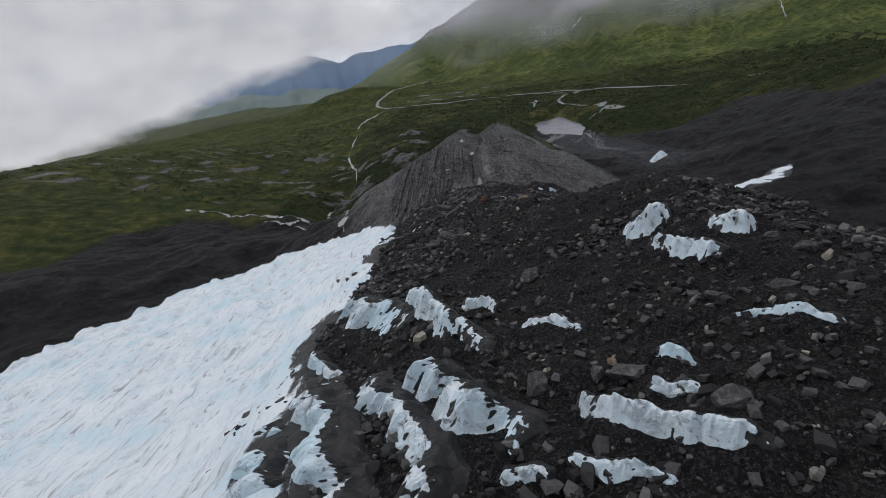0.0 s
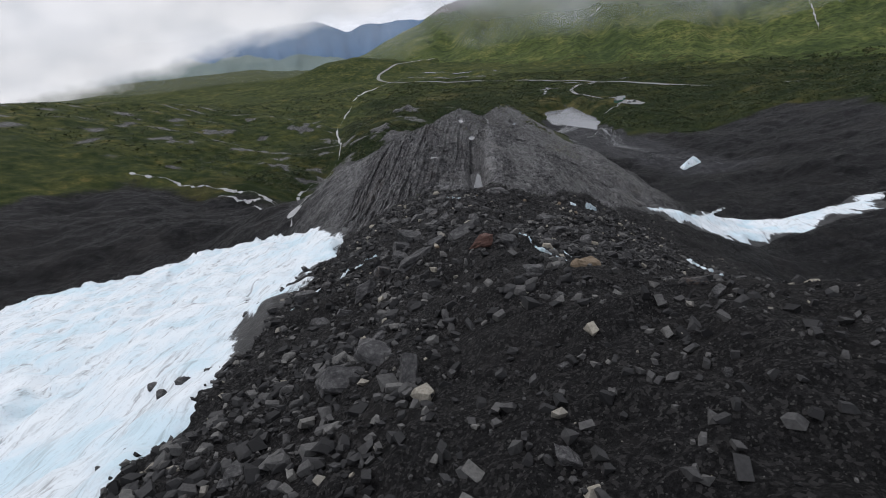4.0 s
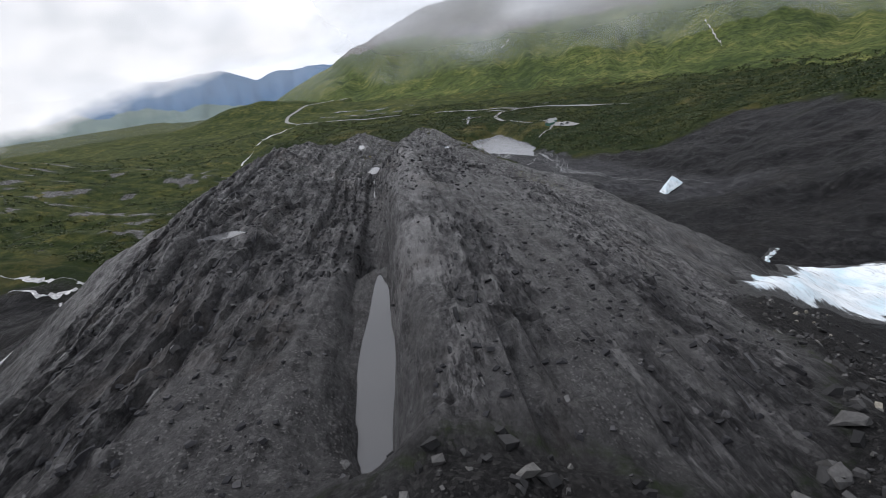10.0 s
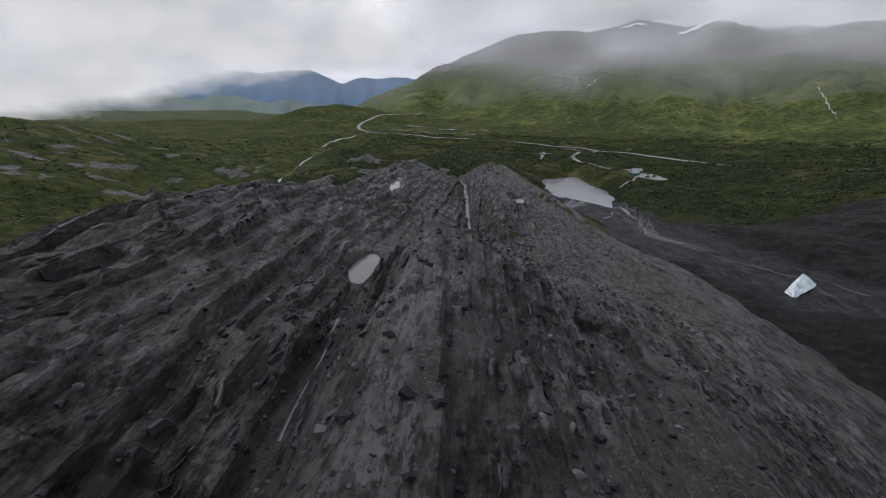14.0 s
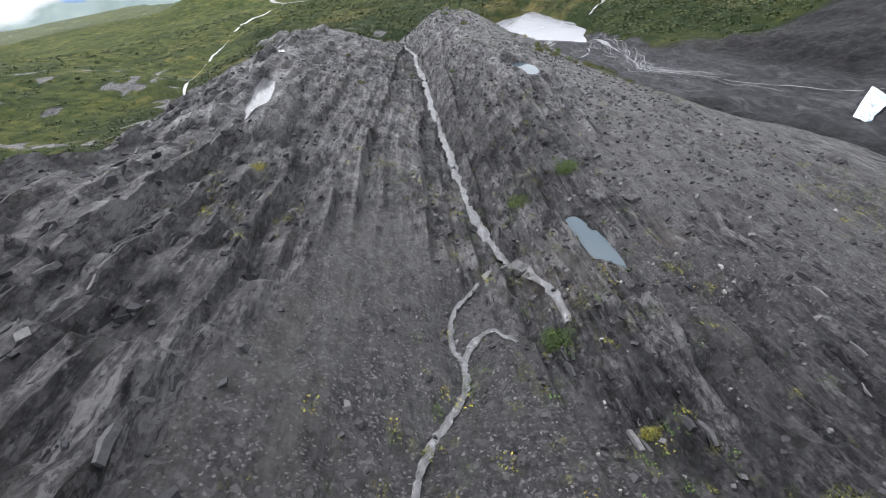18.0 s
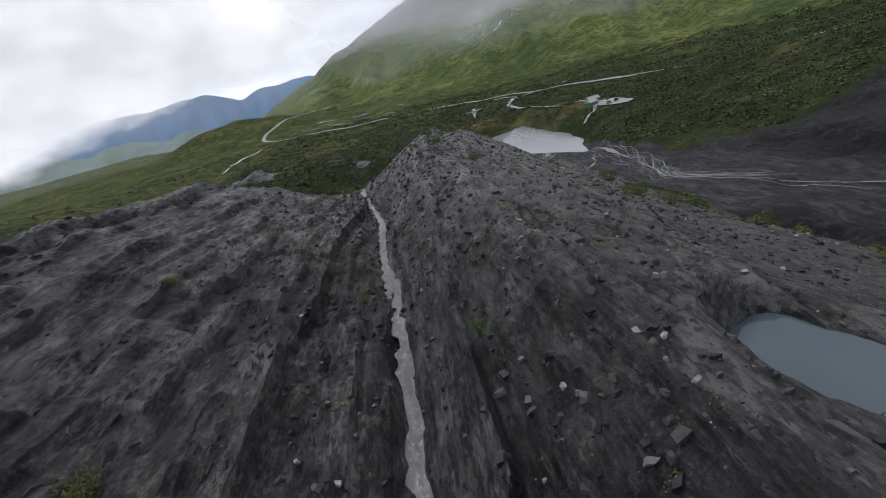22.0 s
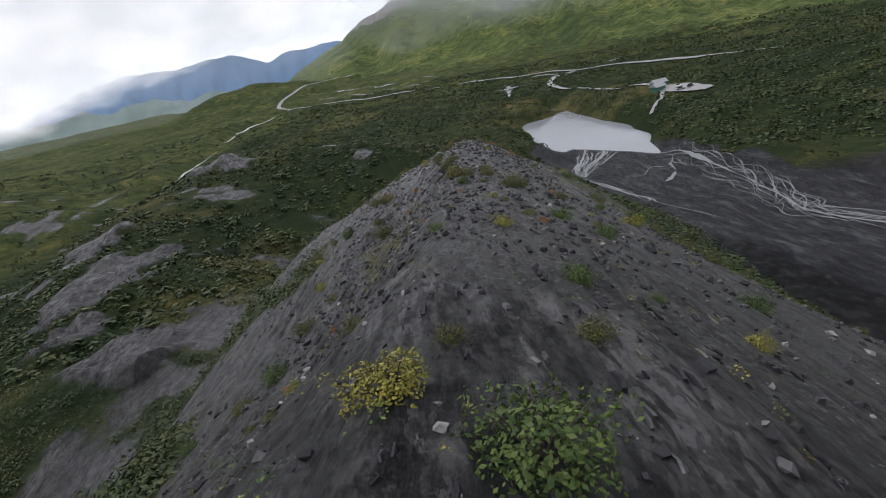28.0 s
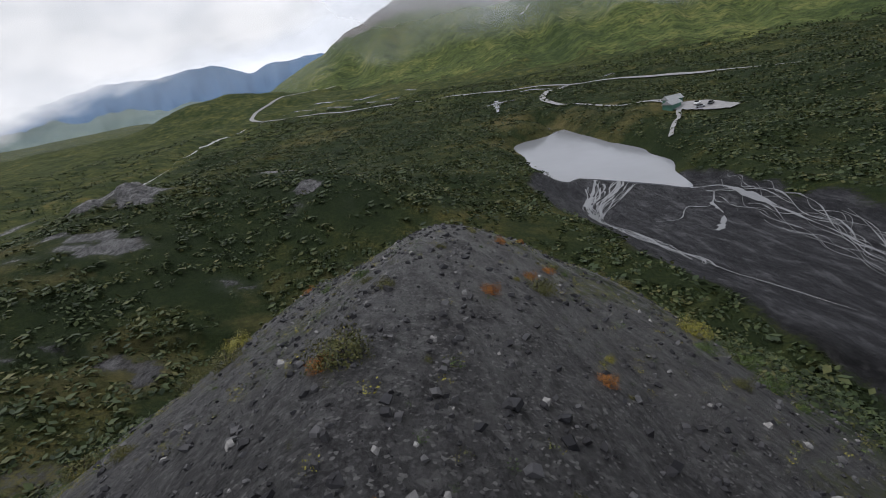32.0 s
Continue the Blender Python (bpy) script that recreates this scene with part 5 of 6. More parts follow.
# ---- ice that shows through the moraine ----
def ice_bank(line, width, high, seed, label, name="ice_cliff", steep=0.35):
    """A bank of bare ice: fluted steep front, dirt over its back and ends."""
    long = sum(math.hypot(q[0] - p[0], q[1] - p[1]) for p, q in zip(line[:-1], line[1:]))
    pts = np.array(smooth_line(line, max(6, int(long / (len(line) - 1) / 0.16))))
    n, m = len(pts), 22
    dirs = np.gradient(pts, axis=0)
    dirs /= np.linalg.norm(dirs, axis=1)[:, None]
    side = np.stack([-dirs[:, 1], dirs[:, 0]], -1)
    side = np.where(side[:, 1:] > 0, -side, side)
    i, v = np.arange(n)[:, None] * 1.0, np.linspace(0, 1, m + 1)[None]
    far = i / (n - 1)
    end = np.clip(np.sin(np.pi * far), 0, 1) ** 0.5
    run = i * 0.16
    big = fbm(run * 0.45, seed * 3.1 + 0 * i, 3, seed)
    flute = fbm(run * 2.1 + 1.3 * v, seed + v * 1.1, 4, seed + 3, 0.62)
    w = width * 1.0 * (1.0 + 0.6 * big)
    prof = ramp(v, 0.08, 0.08 + steep) * (1 - ramp(v, 0.5, 1.0))
    out = (0.42 - v) * w + 0.45 * big * width + 0.25 * flute * prof
    px, py = pts[:, :1] + side[:, :1] * out, pts[:, 1:] + side[:, 1:] * out
    rim = np.minimum(1, 8 * v * (1 - v)) * np.minimum(1, 12 * far * (1 - far) + 0.02)
    pz = ground_all(px, py) - 0.25 * (1 - rim) + 0.06 * rim + 0.30 * fbm(px * 1.1, py * 1.1, 3, seed + 7) * rim + 0.85 * high * end * prof * (1 + 0.9 * big) + 0.35 * flute * rim * prof
    window = ramp(v, 0.02, 0.14) * (1 - ramp(v, 0.40, 0.62)) * end
    clean = 1.5 * window + 0.2 * big - 0.34 + 0.8 * flute + 1.0 * fbm(px * 2.3, py * 2.3, 4, seed + 9, 0.65)
    dirty = np.clip(1.0 - ramp(clean, 0.25, 0.75), 0, 1).ravel()
    verts, faces = np.stack([px, py, pz], -1).reshape(-1, 3), []
    for i in range(n - 1):
        for k in range(m):
            a = i * (m + 1) + k
            faces.append((a, a + 1, a + m + 2, a + m + 1))
    ob = mesh_object(name, verts, faces, DIRTY_ICE)
    add_mask(ob, "dirty", dirty)
    return tagged(ob, label, "ice", "ice in the moraine")


FIN = "fluted blue-white ice wall streaked with black dirt"
LOW = "small bare patch of blue-white ice in black debris"
ICE_BANKS = (
    ([(-19, 60), (-14.5, 53), (-9.5, 45.5)], 6.5, 1.7, FIN), ([(-10.4, 56), (-7, 46), (-1.9, 35)], 2.8, 1.8, FIN), ([(-6.6, 34.5), (-4, 29), (0, 23.6)], 5.0, 2.0, FIN),
    ([(-12.5, 36), (-8.5, 28.5), (-4.4, 21)], 4.6, 1.8, FIN), ([(-17, 38), (-13.5, 30), (-10.5, 21)], 5.5, 1.5, FIN), ([(-19.5, 34), (-16.5, 27), (-14, 20)], 5, 1.2, FIN), ([(-20, 46), (-17, 41), (-14, 37)], 2.5, 0.9, FIN),
    ([(-4.2, 45.4), (-2, 44.6), (-0.5, 43.6)], 1.9, 0.9, LOW), ([(1.2, 39), (3.4, 37.6), (5.4, 35.6)], 1.6, 0.5, LOW), ([(13.2, 53.4), (15.2, 52), (17.6, 52.2)], 2.8, 1.9, FIN),
    ([(13.6, 47.6), (15.2, 44), (17.4, 40)], 2.2, 1.6, FIN), ([(18.4, 46), (20.2, 44.8), (22.2, 44.6)], 2.4, 1.5, FIN), ([(3.0, 27.4), (5, 24.5), (7.8, 22.1), (10.6, 20.2)], 1.7, 1.3, FIN),
    ([(1.8, 22.4), (4, 20.6), (6.4, 19.4)], 1.1, 0.5, LOW), ([(8.6, 30), (9.6, 29.2), (10.6, 28.2)], 1.3, 0.7, LOW), ([(7, 26.8), (8.2, 26), (9.8, 26)], 1.4, 0.7, LOW),
    ([(14.0, 32.4), (16.2, 31.0), (18.8, 28.2)], 0.9, 0.4, LOW), ([(-1.6, 22.4), (0, 21.8), (1.0, 21)], 1.0, 0.5, LOW),
    ([(0.3, 101.4), (2.2, 98.4), (3.6, 96.2), (5.3, 94.4), (7, 92)], 0.8, 0.06, "long strip of bare ice streaked with black dirt"),
    ([(4.6, 98.4), (6, 96.8), (8, 95)], 0.6, 0.05, LOW), ([(-12.6, 112.5), (-16, 107), (-18.2, 102), (-21, 97)], 0.9, 0.06, "long strip of bare ice streaked with black dirt"),
    ([(-7.4, 136.6), (-6, 136.2), (-4.6, 136.0)], 0.5, 0.1, LOW), ([(16.8, 143), (18, 142.4), (19.4, 142.6)], 1.8, 1.3, LOW), ([(13.4, 141.4), (14.4, 140.8), (15.2, 140.9)], 1.3, 0.6, LOW),
    ([(30, 130), (33, 126), (37, 123)], 2.2, 0.8, LOW), ([(72, 232), (80, 240), (92, 250)], 2.4, 0.4, LOW),
)
for i, (line, width, high, label) in enumerate(ICE_BANKS):
    ice_bank(line, width, high, 200 + i, label)
bm = bmesh.new()
for _ in range(1):
    for p in ((-9, -2, 0), (9, 4, 0), (8, 6, 1.5), (-8, 2, 1.2), (-4, 1, 3.0), (3, 4, 5.2), (6.5, 5, 4.2), (0, -1, 1.4), (7, 1, 1.8)):
        bm.verts.new(p)
bmesh.ops.convex_hull(bm, input=bm.verts)
bmesh.ops.delete(bm, geom=[q for q in bm.verts if not q.link_faces], context="VERTS")
bmesh.ops.subdivide_edges(bm, edges=bm.edges, cuts=3, use_grid_fill=True)
for q in bm.verts:
    q.co += 0.5 * noise.noise_vector(q.co * 0.45)
me = bpy.data.meshes.new("ice_block")
bm.to_mesh(me)
bm.free()
me.materials.append(DIRTY_ICE)
ob = new("ice_block", me)
ob.matrix_world = pose(116, 344, ground_z(116, 344) - 0.6, 0, 0, 25)
tagged(ob, "stranded block of dirty white ice on dark gravel", "ice block")

# ---- braided melt water on the gravel flat ----
MAIN_LEFT = [(82, 566), (76, 552), (70, 540), (66.5, 528), (65, 516), (68.4, 507), (71.4, 494), (74, 483), (75.5, 473), (82, 450)]
MAIN_RIGHT = [(103, 537), (105.5, 524), (106, 508), (105.3, 489), (104, 473), (101, 457), (99, 445), (108, 420), (124, 380), (136, 340)]
rd = random.Random(44)


def strand(line, a, b, off_a, off_b, sway, n=30):
    """One thread of a braided river: follows a stretch of a line, swinging from side to side."""
    pts = np.array(smooth_line(line, 8))
    u = np.linspace(a, b, n) * (len(pts) - 1)
    i = np.clip(u.astype(int), 0, len(pts) - 2)
    p = pts[i] + (pts[i + 1] - pts[i]) * (u - i)[:, None]
    d = pts[i + 1] - pts[i]
    d /= np.linalg.norm(d, axis=1)[:, None]
    w = np.linspace(off_a, off_b, n) + sway * np.sin(np.linspace(0, rd.uniform(6, 16), n) + rd.uniform(0, 6))
    return [(q[0] - e[1] * s, q[1] + e[0] * s) for q, e, s in zip(p, d, w)]


threads = [(smooth_line(MAIN_LEFT, 8), [2.4, 2.0, 1.4, 0.9, 0.5, 0.1]), (smooth_line(MAIN_RIGHT, 8), [1.6, 1.1, 0.9, 0.6, 0.5, 0.3]),
           (smooth_line([(99.6, 520), (97, 510), (92, 502), (87.5, 497)], 8), [0.9, 0.8, 2.2]), (smooth_line([(103, 524), (98, 518), (93, 521), (86, 512), (80, 514)], 8), [0.8, 0.6, 0.6, 0.5])]
for _ in range(22):
    a = rd.uniform(0.0, 0.12)
    threads.append((strand(MAIN_LEFT, a, rd.uniform(0.3, 0.5), rd.uniform(-3, 16), rd.uniform(-1, 2), 0.7), [rd.uniform(0.4, 0.9), rd.uniform(0.15, 0.5)]))
for _ in range(9):
    a = rd.uniform(0.3, 0.6)
    threads.append((strand(MAIN_LEFT, a, a + 0.3, rd.uniform(-1, 2), rd.uniform(-1, 2), 1.0), [0.6, 0.4]))
for _ in range(46):
    a = rd.uniform(0.05, 0.7)
    threads.append((strand(MAIN_RIGHT, a, min(1, a + rd.uniform(0.12, 0.3)), rd.uniform(-6, 6), rd.uniform(-6, 6), 1.0), [rd.uniform(0.05, 0.2), rd.uniform(0.15, 0.45), rd.uniform(0.03, 0.15)]))
for i, (line, widths) in enumerate(threads):
    tagged(ribbon("melt_channel", line, [0.7 * w for w in widths], 0.25, STREAM_WATER, 3, 300 + i, 0.9, 0.1, False, 0.5), "pale braided meltwater channel on dark gravel", "stream", "channels on the gravel flat")
FALLS = (
    ([(-214, 344), (-203, 341), (-190, 343), (-178, 337), (-170, 333), (-163, 337), (-148, 333), (-134, 331), (-118, 320)], [5, 6, 4, 2, 3, 6, 5, 4]),
    ([(-150, 322), (-136, 317), (-128, 321), (-121, 324), (-112, 318)], [3, 5, 4, 3]), ([(-128, 312), (-118, 300), (-104, 290)], [2, 3, 2]),
    ([(306, 1587), (340, 1640), (380, 1660), (427, 1705), (470, 1790)], [5, 5, 4, 3]), ([(668, 1240), (640, 1170), (600, 1080), (580, 1040)], [4, 4, 3]),
)
for i, (line, widths) in enumerate(FALLS):
    tagged(ribbon("cascade", smooth_line(line, 14), [0.3 * w for w in widths], 3.0 if line[0][1] > 900 else 0.4, WHITE_WATER, 3, 330 + i, 1.2, 0.2, False, 1.0), "thin white cascade running down a hillside", "stream", "cascades on the slopes")
BROOKS = (
    ([(-165, 1250), (-120, 1190), (-60, 1150), (-20, 1140), (30, 1120)], [7, 5, 6, 5]), ([(-60, 1240), (-20, 1210), (10, 1230), (60, 1180)], [7, 9, 6, 5]), ([(-130, 1290), (-90, 1260), (-60, 1262)], [8, 6, 5]),
    ([(175, 880), (150, 868), (128, 880)], [5, 4, 3]), ([(205, 880), (220, 905), (232, 912)], [4, 4, 3]), ([(96, 836), (93, 815), (88, 790), (84, 764)], [6, 9, 5, 2]), ([(84, 815), (94, 818), (108, 812)], [3, 6, 2]),
)
for i, (line, widths) in enumerate(BROOKS):
    tagged(ribbon("brook", smooth_line(line, 8), [0.7 * w for w in widths], 0.8, LAKE_WATER, 3, 360 + i, 0.6, 0.2), "pale braided brook on the valley floor", "brook", "brooks on the valley floor")
# Streams over the ridge's end, and the thread of water down its right flank.
tagged(ribbon("ridge_fall", smooth_line([(-0.8, 334), (-1.6, 338), (-2.6, 343)], 6), [0.7, 0.5, 0.4], 0.12, FOAM, 3, 380), "white water spilling over a rock edge", "stream", kind="structure")
tagged(ribbon("side_branch", smooth_line([(4.9, 246.9), (5.5, 243.8), (6.0, 241.8), (6.0, 239.6)], 6), [0.45, 0.35, 0.3], 0.10, FOAM, 3, 381, 0.6), "thin side branch of a meltwater stream", "stream", kind="structure")
tagged(ribbon("side_loop", smooth_line([(1.7, 237.9), (2.5, 239.4), (3.2, 239.7), (3.8, 238.4)], 6), [0.35, 0.3, 0.2], 0.10, FOAM, 3, 382, 0.6), "thin looping arm of a meltwater stream", "stream", kind="structure")
SNOWS = (([(560, 2282), (600, 2218), (632, 2200)], [16, 26, 12]), ([(705, 2090), (790, 2146), (870, 2176)], [10, 34, 20]), ([(10, 2611), (60, 2611), (115, 2611)], [10, 18, 8]))
SNOW = plain_rough("old_snow", (0.70, 0.72, 0.74), (0.85, 0.86, 0.87), 0.05, 0.7)
for i, (line, widths) in enumerate(SNOWS):
    tagged(ribbon("snow_patch", smooth_line(line, 8), widths, 9.0, SNOW, 4, 390 + i, 0.6, 1.0), "old snow patch high on the mountain", "snow", "snow patches")

# ---- car park by the lake ----
LOT = plain_rough("gravel_lot", (0.14, 0.14, 0.14), (0.24, 0.235, 0.23), 0.4, 0.85, 0.1)
tagged(ribbon("car_park", smooth_line([(146, 636), (154, 630), (160, 622), (166, 612)], 6), [9, 14, 15, 10], 0.7, LOT, 5, 400, 0.2, 0.0), "pale gravel car park among shrubs", "car park", kind="structure")
tagged(ribbon("access_road", smooth_line([(150, 640), (140, 680), (120, 740), (128, 800), (172, 878)], 8), [5, 4.5, 4.5, 5], 0.7, LOT, 3, 401, 0.05, 0.0), "narrow gravel track through shrubs", "track", kind="structure")
tagged(ribbon("footpath", smooth_line([(148, 628), (140, 614), (132, 603), (124, 590)], 6), [2.2, 1.6, 2.2], 0.6, LOT, 3, 402, 0.4, 0.0), "thin pale footpath to the lake shore", "path", kind="structure")
GREEN_WALL = plain_rough("green_boards", (0.03, 0.10, 0.07), (0.05, 0.14, 0.10), 0.8, 0.7)
GREY_ROOF = plain_rough("metal_roof", (0.16, 0.17, 0.17), (0.24, 0.25, 0.25), 0.8, 0.5)


def part(name, bm, material, parent, label=""):
    me = bpy.data.meshes.new(name)
    bm.to_mesh(me)
    bm.free()
    me.materials.append(material)
    ob = new(name, me)
    ob.parent = parent
    return tagged(ob, label)


def box_bm(x0, y0, z0, x1, y1, z1, bevel=0.0):
    bm = bmesh.new()
    bmesh.ops.create_cube(bm, size=1.0, matrix=Matrix.LocRotScale(((x0 + x1) / 2, (y0 + y1) / 2, (z0 + z1) / 2), None, (x1 - x0, y1 - y0, z1 - z0)))
    if bevel:
        bmesh.ops.bevel(bm, geom=list(bm.edges), offset=bevel, segments=2, affect="EDGES")
    return bm


def shelter(x, y, turn):
    base = new("shelter")
    base.matrix_world = pose(x, y, ground_z(x, y), 0, 0, turn)
    part("wall", box_bm(-4, -2.5, -0.8, 4, 2.5, 2.6), GREEN_WALL, base)
    bm = bmesh.new()
    v = [bm.verts.new(p) for p in ((-4.6, -3.1, 2.5), (4.6, -3.1, 2.5), (4.6, 0, 4.4), (-4.6, 0, 4.4), (-4.6, 3.1, 2.5), (4.6, 3.1, 2.5))]
    for q in ((0, 1, 2, 3), (3, 2, 5, 4), (0, 3, 4), (1, 5, 2), (0, 4, 5, 1)):
        bm.faces.new([v[i] for i in q])
    part("roof", bm, GREY_ROOF, base, "grey gabled metal roof")
    return tagged(base, "small green visitor shelter with a grey gabled roof", "shelter")


shelter(147, 633, 30)
shelter(151, 640, 10)
PAINTS = [plain_rough("car_paint_" + n, c, tuple(v * 1.1 for v in c), 3, 0.3, 0.0) for n, c in (("white", (0.7, 0.7, 0.7)), ("dark", (0.03, 0.035, 0.04)), ("grey", (0.25, 0.26, 0.27)))]
DARK_GLASS = plain_rough("car_glass", (0.01, 0.012, 0.014), (0.015, 0.017, 0.02), 3, 0.1, 0.0)
TYRE = plain_rough("tyre_rubber", (0.012, 0.012, 0.012), (0.02, 0.02, 0.02), 8, 0.8, 0.1)


def parked_car(x, y, turn, paint, label):
    base = new("parked_car")
    base.matrix_world = pose(x, y, ground_z(x, y) + 0.7, 0, 0, turn)
    part("body", box_bm(-2.2, -0.9, 0.3, 2.2, 0.9, 0.95, 0.15), paint, base)
    part("cabin", box_bm(-1.5, -0.8, 0.9, 1.1, 0.8, 1.55, 0.2), DARK_GLASS, base, "dark glazed cabin")
    for wx in (-1.4, 1.4):
        for wy in (-0.85, 0.85):
            bm = bmesh.new()
            bmesh.ops.create_cone(bm, cap_ends=True, segments=14, radius1=0.33, radius2=0.33, depth=0.2, matrix=pose(wx, wy, 0.33, 90, 0, 0))
            part("wheel", bm, TYRE, base)
    return tagged(base, label, "car", "cars in the car park")


parked_car(157, 628, 40, PAINTS[0], "white car parked on a gravel lot")
parked_car(161, 623, 40, PAINTS[1], "dark car parked on a gravel lot")
parked_car(155, 622, -10, PAINTS[2], "grey car parked on a gravel lot")


# ---- plants ----
def leaf_material(name, stops, dark=(0.010, 0.016, 0.006)):
    k = Mat(name)
    each = k.geo.outputs["Random Per Island"]
    patch = k.noise(0.10, 4, 0.6)
    c = k.ramp(k.math("ADD", k.math("MULTIPLY", each, 0.45), k.math("MULTIPLY", patch, 0.6)), *stops)
    c = k.mix(k.span(k.noise(1.3, 3), 0.3, 0.6, 0.5, 0.0), c, dark)
    return k.done(c, 0.7, Specular_IOR_Level=0.2)


SHRUB = leaf_material("shrub_leaves", ((0.25, (0.015, 0.024, 0.010)), (0.45, (0.027, 0.042, 0.014)), (0.62, (0.045, 0.060, 0.018)), (0.80, (0.09, 0.085, 0.028))))
GREEN_LEAF = leaf_material("green_leaves", ((0.2, (0.022, 0.040, 0.010)), (0.5, (0.042, 0.072, 0.016)), (0.8, (0.095, 0.125, 0.028))), (0.014, 0.024, 0.008))
OLIVE_LEAF = leaf_material("olive_leaves", ((0.2, (0.030, 0.036, 0.012)), (0.5, (0.065, 0.070, 0.020)), (0.8, (0.14, 0.12, 0.035))), (0.02, 0.022, 0.01))
RUST_LEAF = leaf_material("rust_leaves", ((0.2, (0.10, 0.035, 0.010)), (0.5, (0.24, 0.085, 0.018)), (0.8, (0.36, 0.17, 0.03))), (0.05, 0.02, 0.01))
YELLOW_LEAF = leaf_material("yellow_leaves", ((0.2, (0.09, 0.09, 0.018)), (0.5, (0.18, 0.17, 0.030)), (0.8, (0.30, 0.25, 0.05))), (0.05, 0.05, 0.015))
BARK = plain_rough("bark", (0.03, 0.024, 0.018), (0.07, 0.055, 0.04), 9, 0.9)


def leaf_cloud(r, n, radius, leaf):
    """Corners of n leaves spread through an uneven low dome."""
    d = r.randn(n, 3)
    d /= np.linalg.norm(d, axis=1)[:, None]
    d[:, 2] = np.abs(d[:, 2]) * 0.85 + 0.03
    lobes = 0.72 + 0.5 * np.abs(np.sin(d[:, 0] * 3.1 + radius * 7) * np.cos(d[:, 1] * 2.7 + n))
    p = d * (radius * lobes * r.uniform(0.45, 1.0, n))[:, None]
    a = r.randn(n, 3)
    a /= np.linalg.norm(a, axis=1)[:, None]
    b = np.cross(a, d)
    b /= np.linalg.norm(b, axis=1)[:, None] + 1e-9
    s = leaf * r.uniform(0.6, 1.3, n)[:, None]
    return np.stack([p - a * s, p - b * s * 0.55, p + a * s, p + b * s * 0.55], 1)


def quads_mesh(name, corners, material):
    v = corners.reshape(-1, 3)
    n = len(corners)
    me = bpy.data.meshes.new(name)
    me.vertices.add(len(v))
    me.vertices.foreach_set("co", v.ravel())
    me.loops.add(4 * n)
    me.loops.foreach_set("vertex_index", np.arange(4 * n, dtype=np.int32))
    me.polygons.add(n)
    me.polygons.foreach_set("loop_start", np.arange(0, 4 * n, 4, dtype=np.int32))
    me.update(calc_edges=True)
    me.materials.append(material)
    return me


def bush_meshes(seed, material):
    r = np.random.RandomState(seed)
    foliage = quads_mesh("foliage", leaf_cloud(r, 1700, 0.5, 0.022), material)
    bm = bmesh.new()
    for _ in range(7):
        a, tilt = r.uniform(0, 360), r.uniform(15, 60)
        bmesh.ops.create_cone(bm, cap_ends=True, segments=5, radius1=0.014, radius2=0.005, depth=0.42, matrix=pose(0, 0, 0, 0, 0, a) @ pose(0, 0, 0, 0, tilt, 0) @ Matrix.Translation((0, 0, 0.19)))
    stems = bpy.data.meshes.new("stem")
    bm.to_mesh(stems)
    bm.free()
    stems.materials.append(BARK)
    return foliage, stems


BUSH_KINDS = {
    "g": ([bush_meshes(s, GREEN_LEAF) for s in (1, 2, 3)], "leafy green alder bush growing on bare slate"),
    "o": ([bush_meshes(s, OLIVE_LEAF) for s in (4, 5)], "olive-brown willow bush growing on bare slate"),
    "r": ([bush_meshes(s, RUST_LEAF) for s in (6, 7)], "small rust-orange autumn bush on bare slate"),
    "y": ([bush_meshes(s, YELLOW_LEAF) for s in (8, 9)], "low yellow-green bush growing on bare slate"),
}
rb = random.Random(11)


def bush(x, y, size, kind):
    meshes, label = BUSH_KINDS[kind]
    foliage, stems = rb.choice(meshes)
    base = new("bush")
    base.matrix_world = Matrix.Translation((x, y, ground_z(x, y) - 0.03)) @ pose(0, 0, 0, 0, 0, rb.uniform(0, 360)) @ Matrix.Diagonal((size * 1.2, size * rb.uniform(0.9, 1.2), size * rb.uniform(0.85, 1.15), 1))
    for name, me in (("foliage", foliage), ("stem", stems)):
        new(name, me).parent = base
    return tagged(base, label, "bush", "bushes on the ridge")


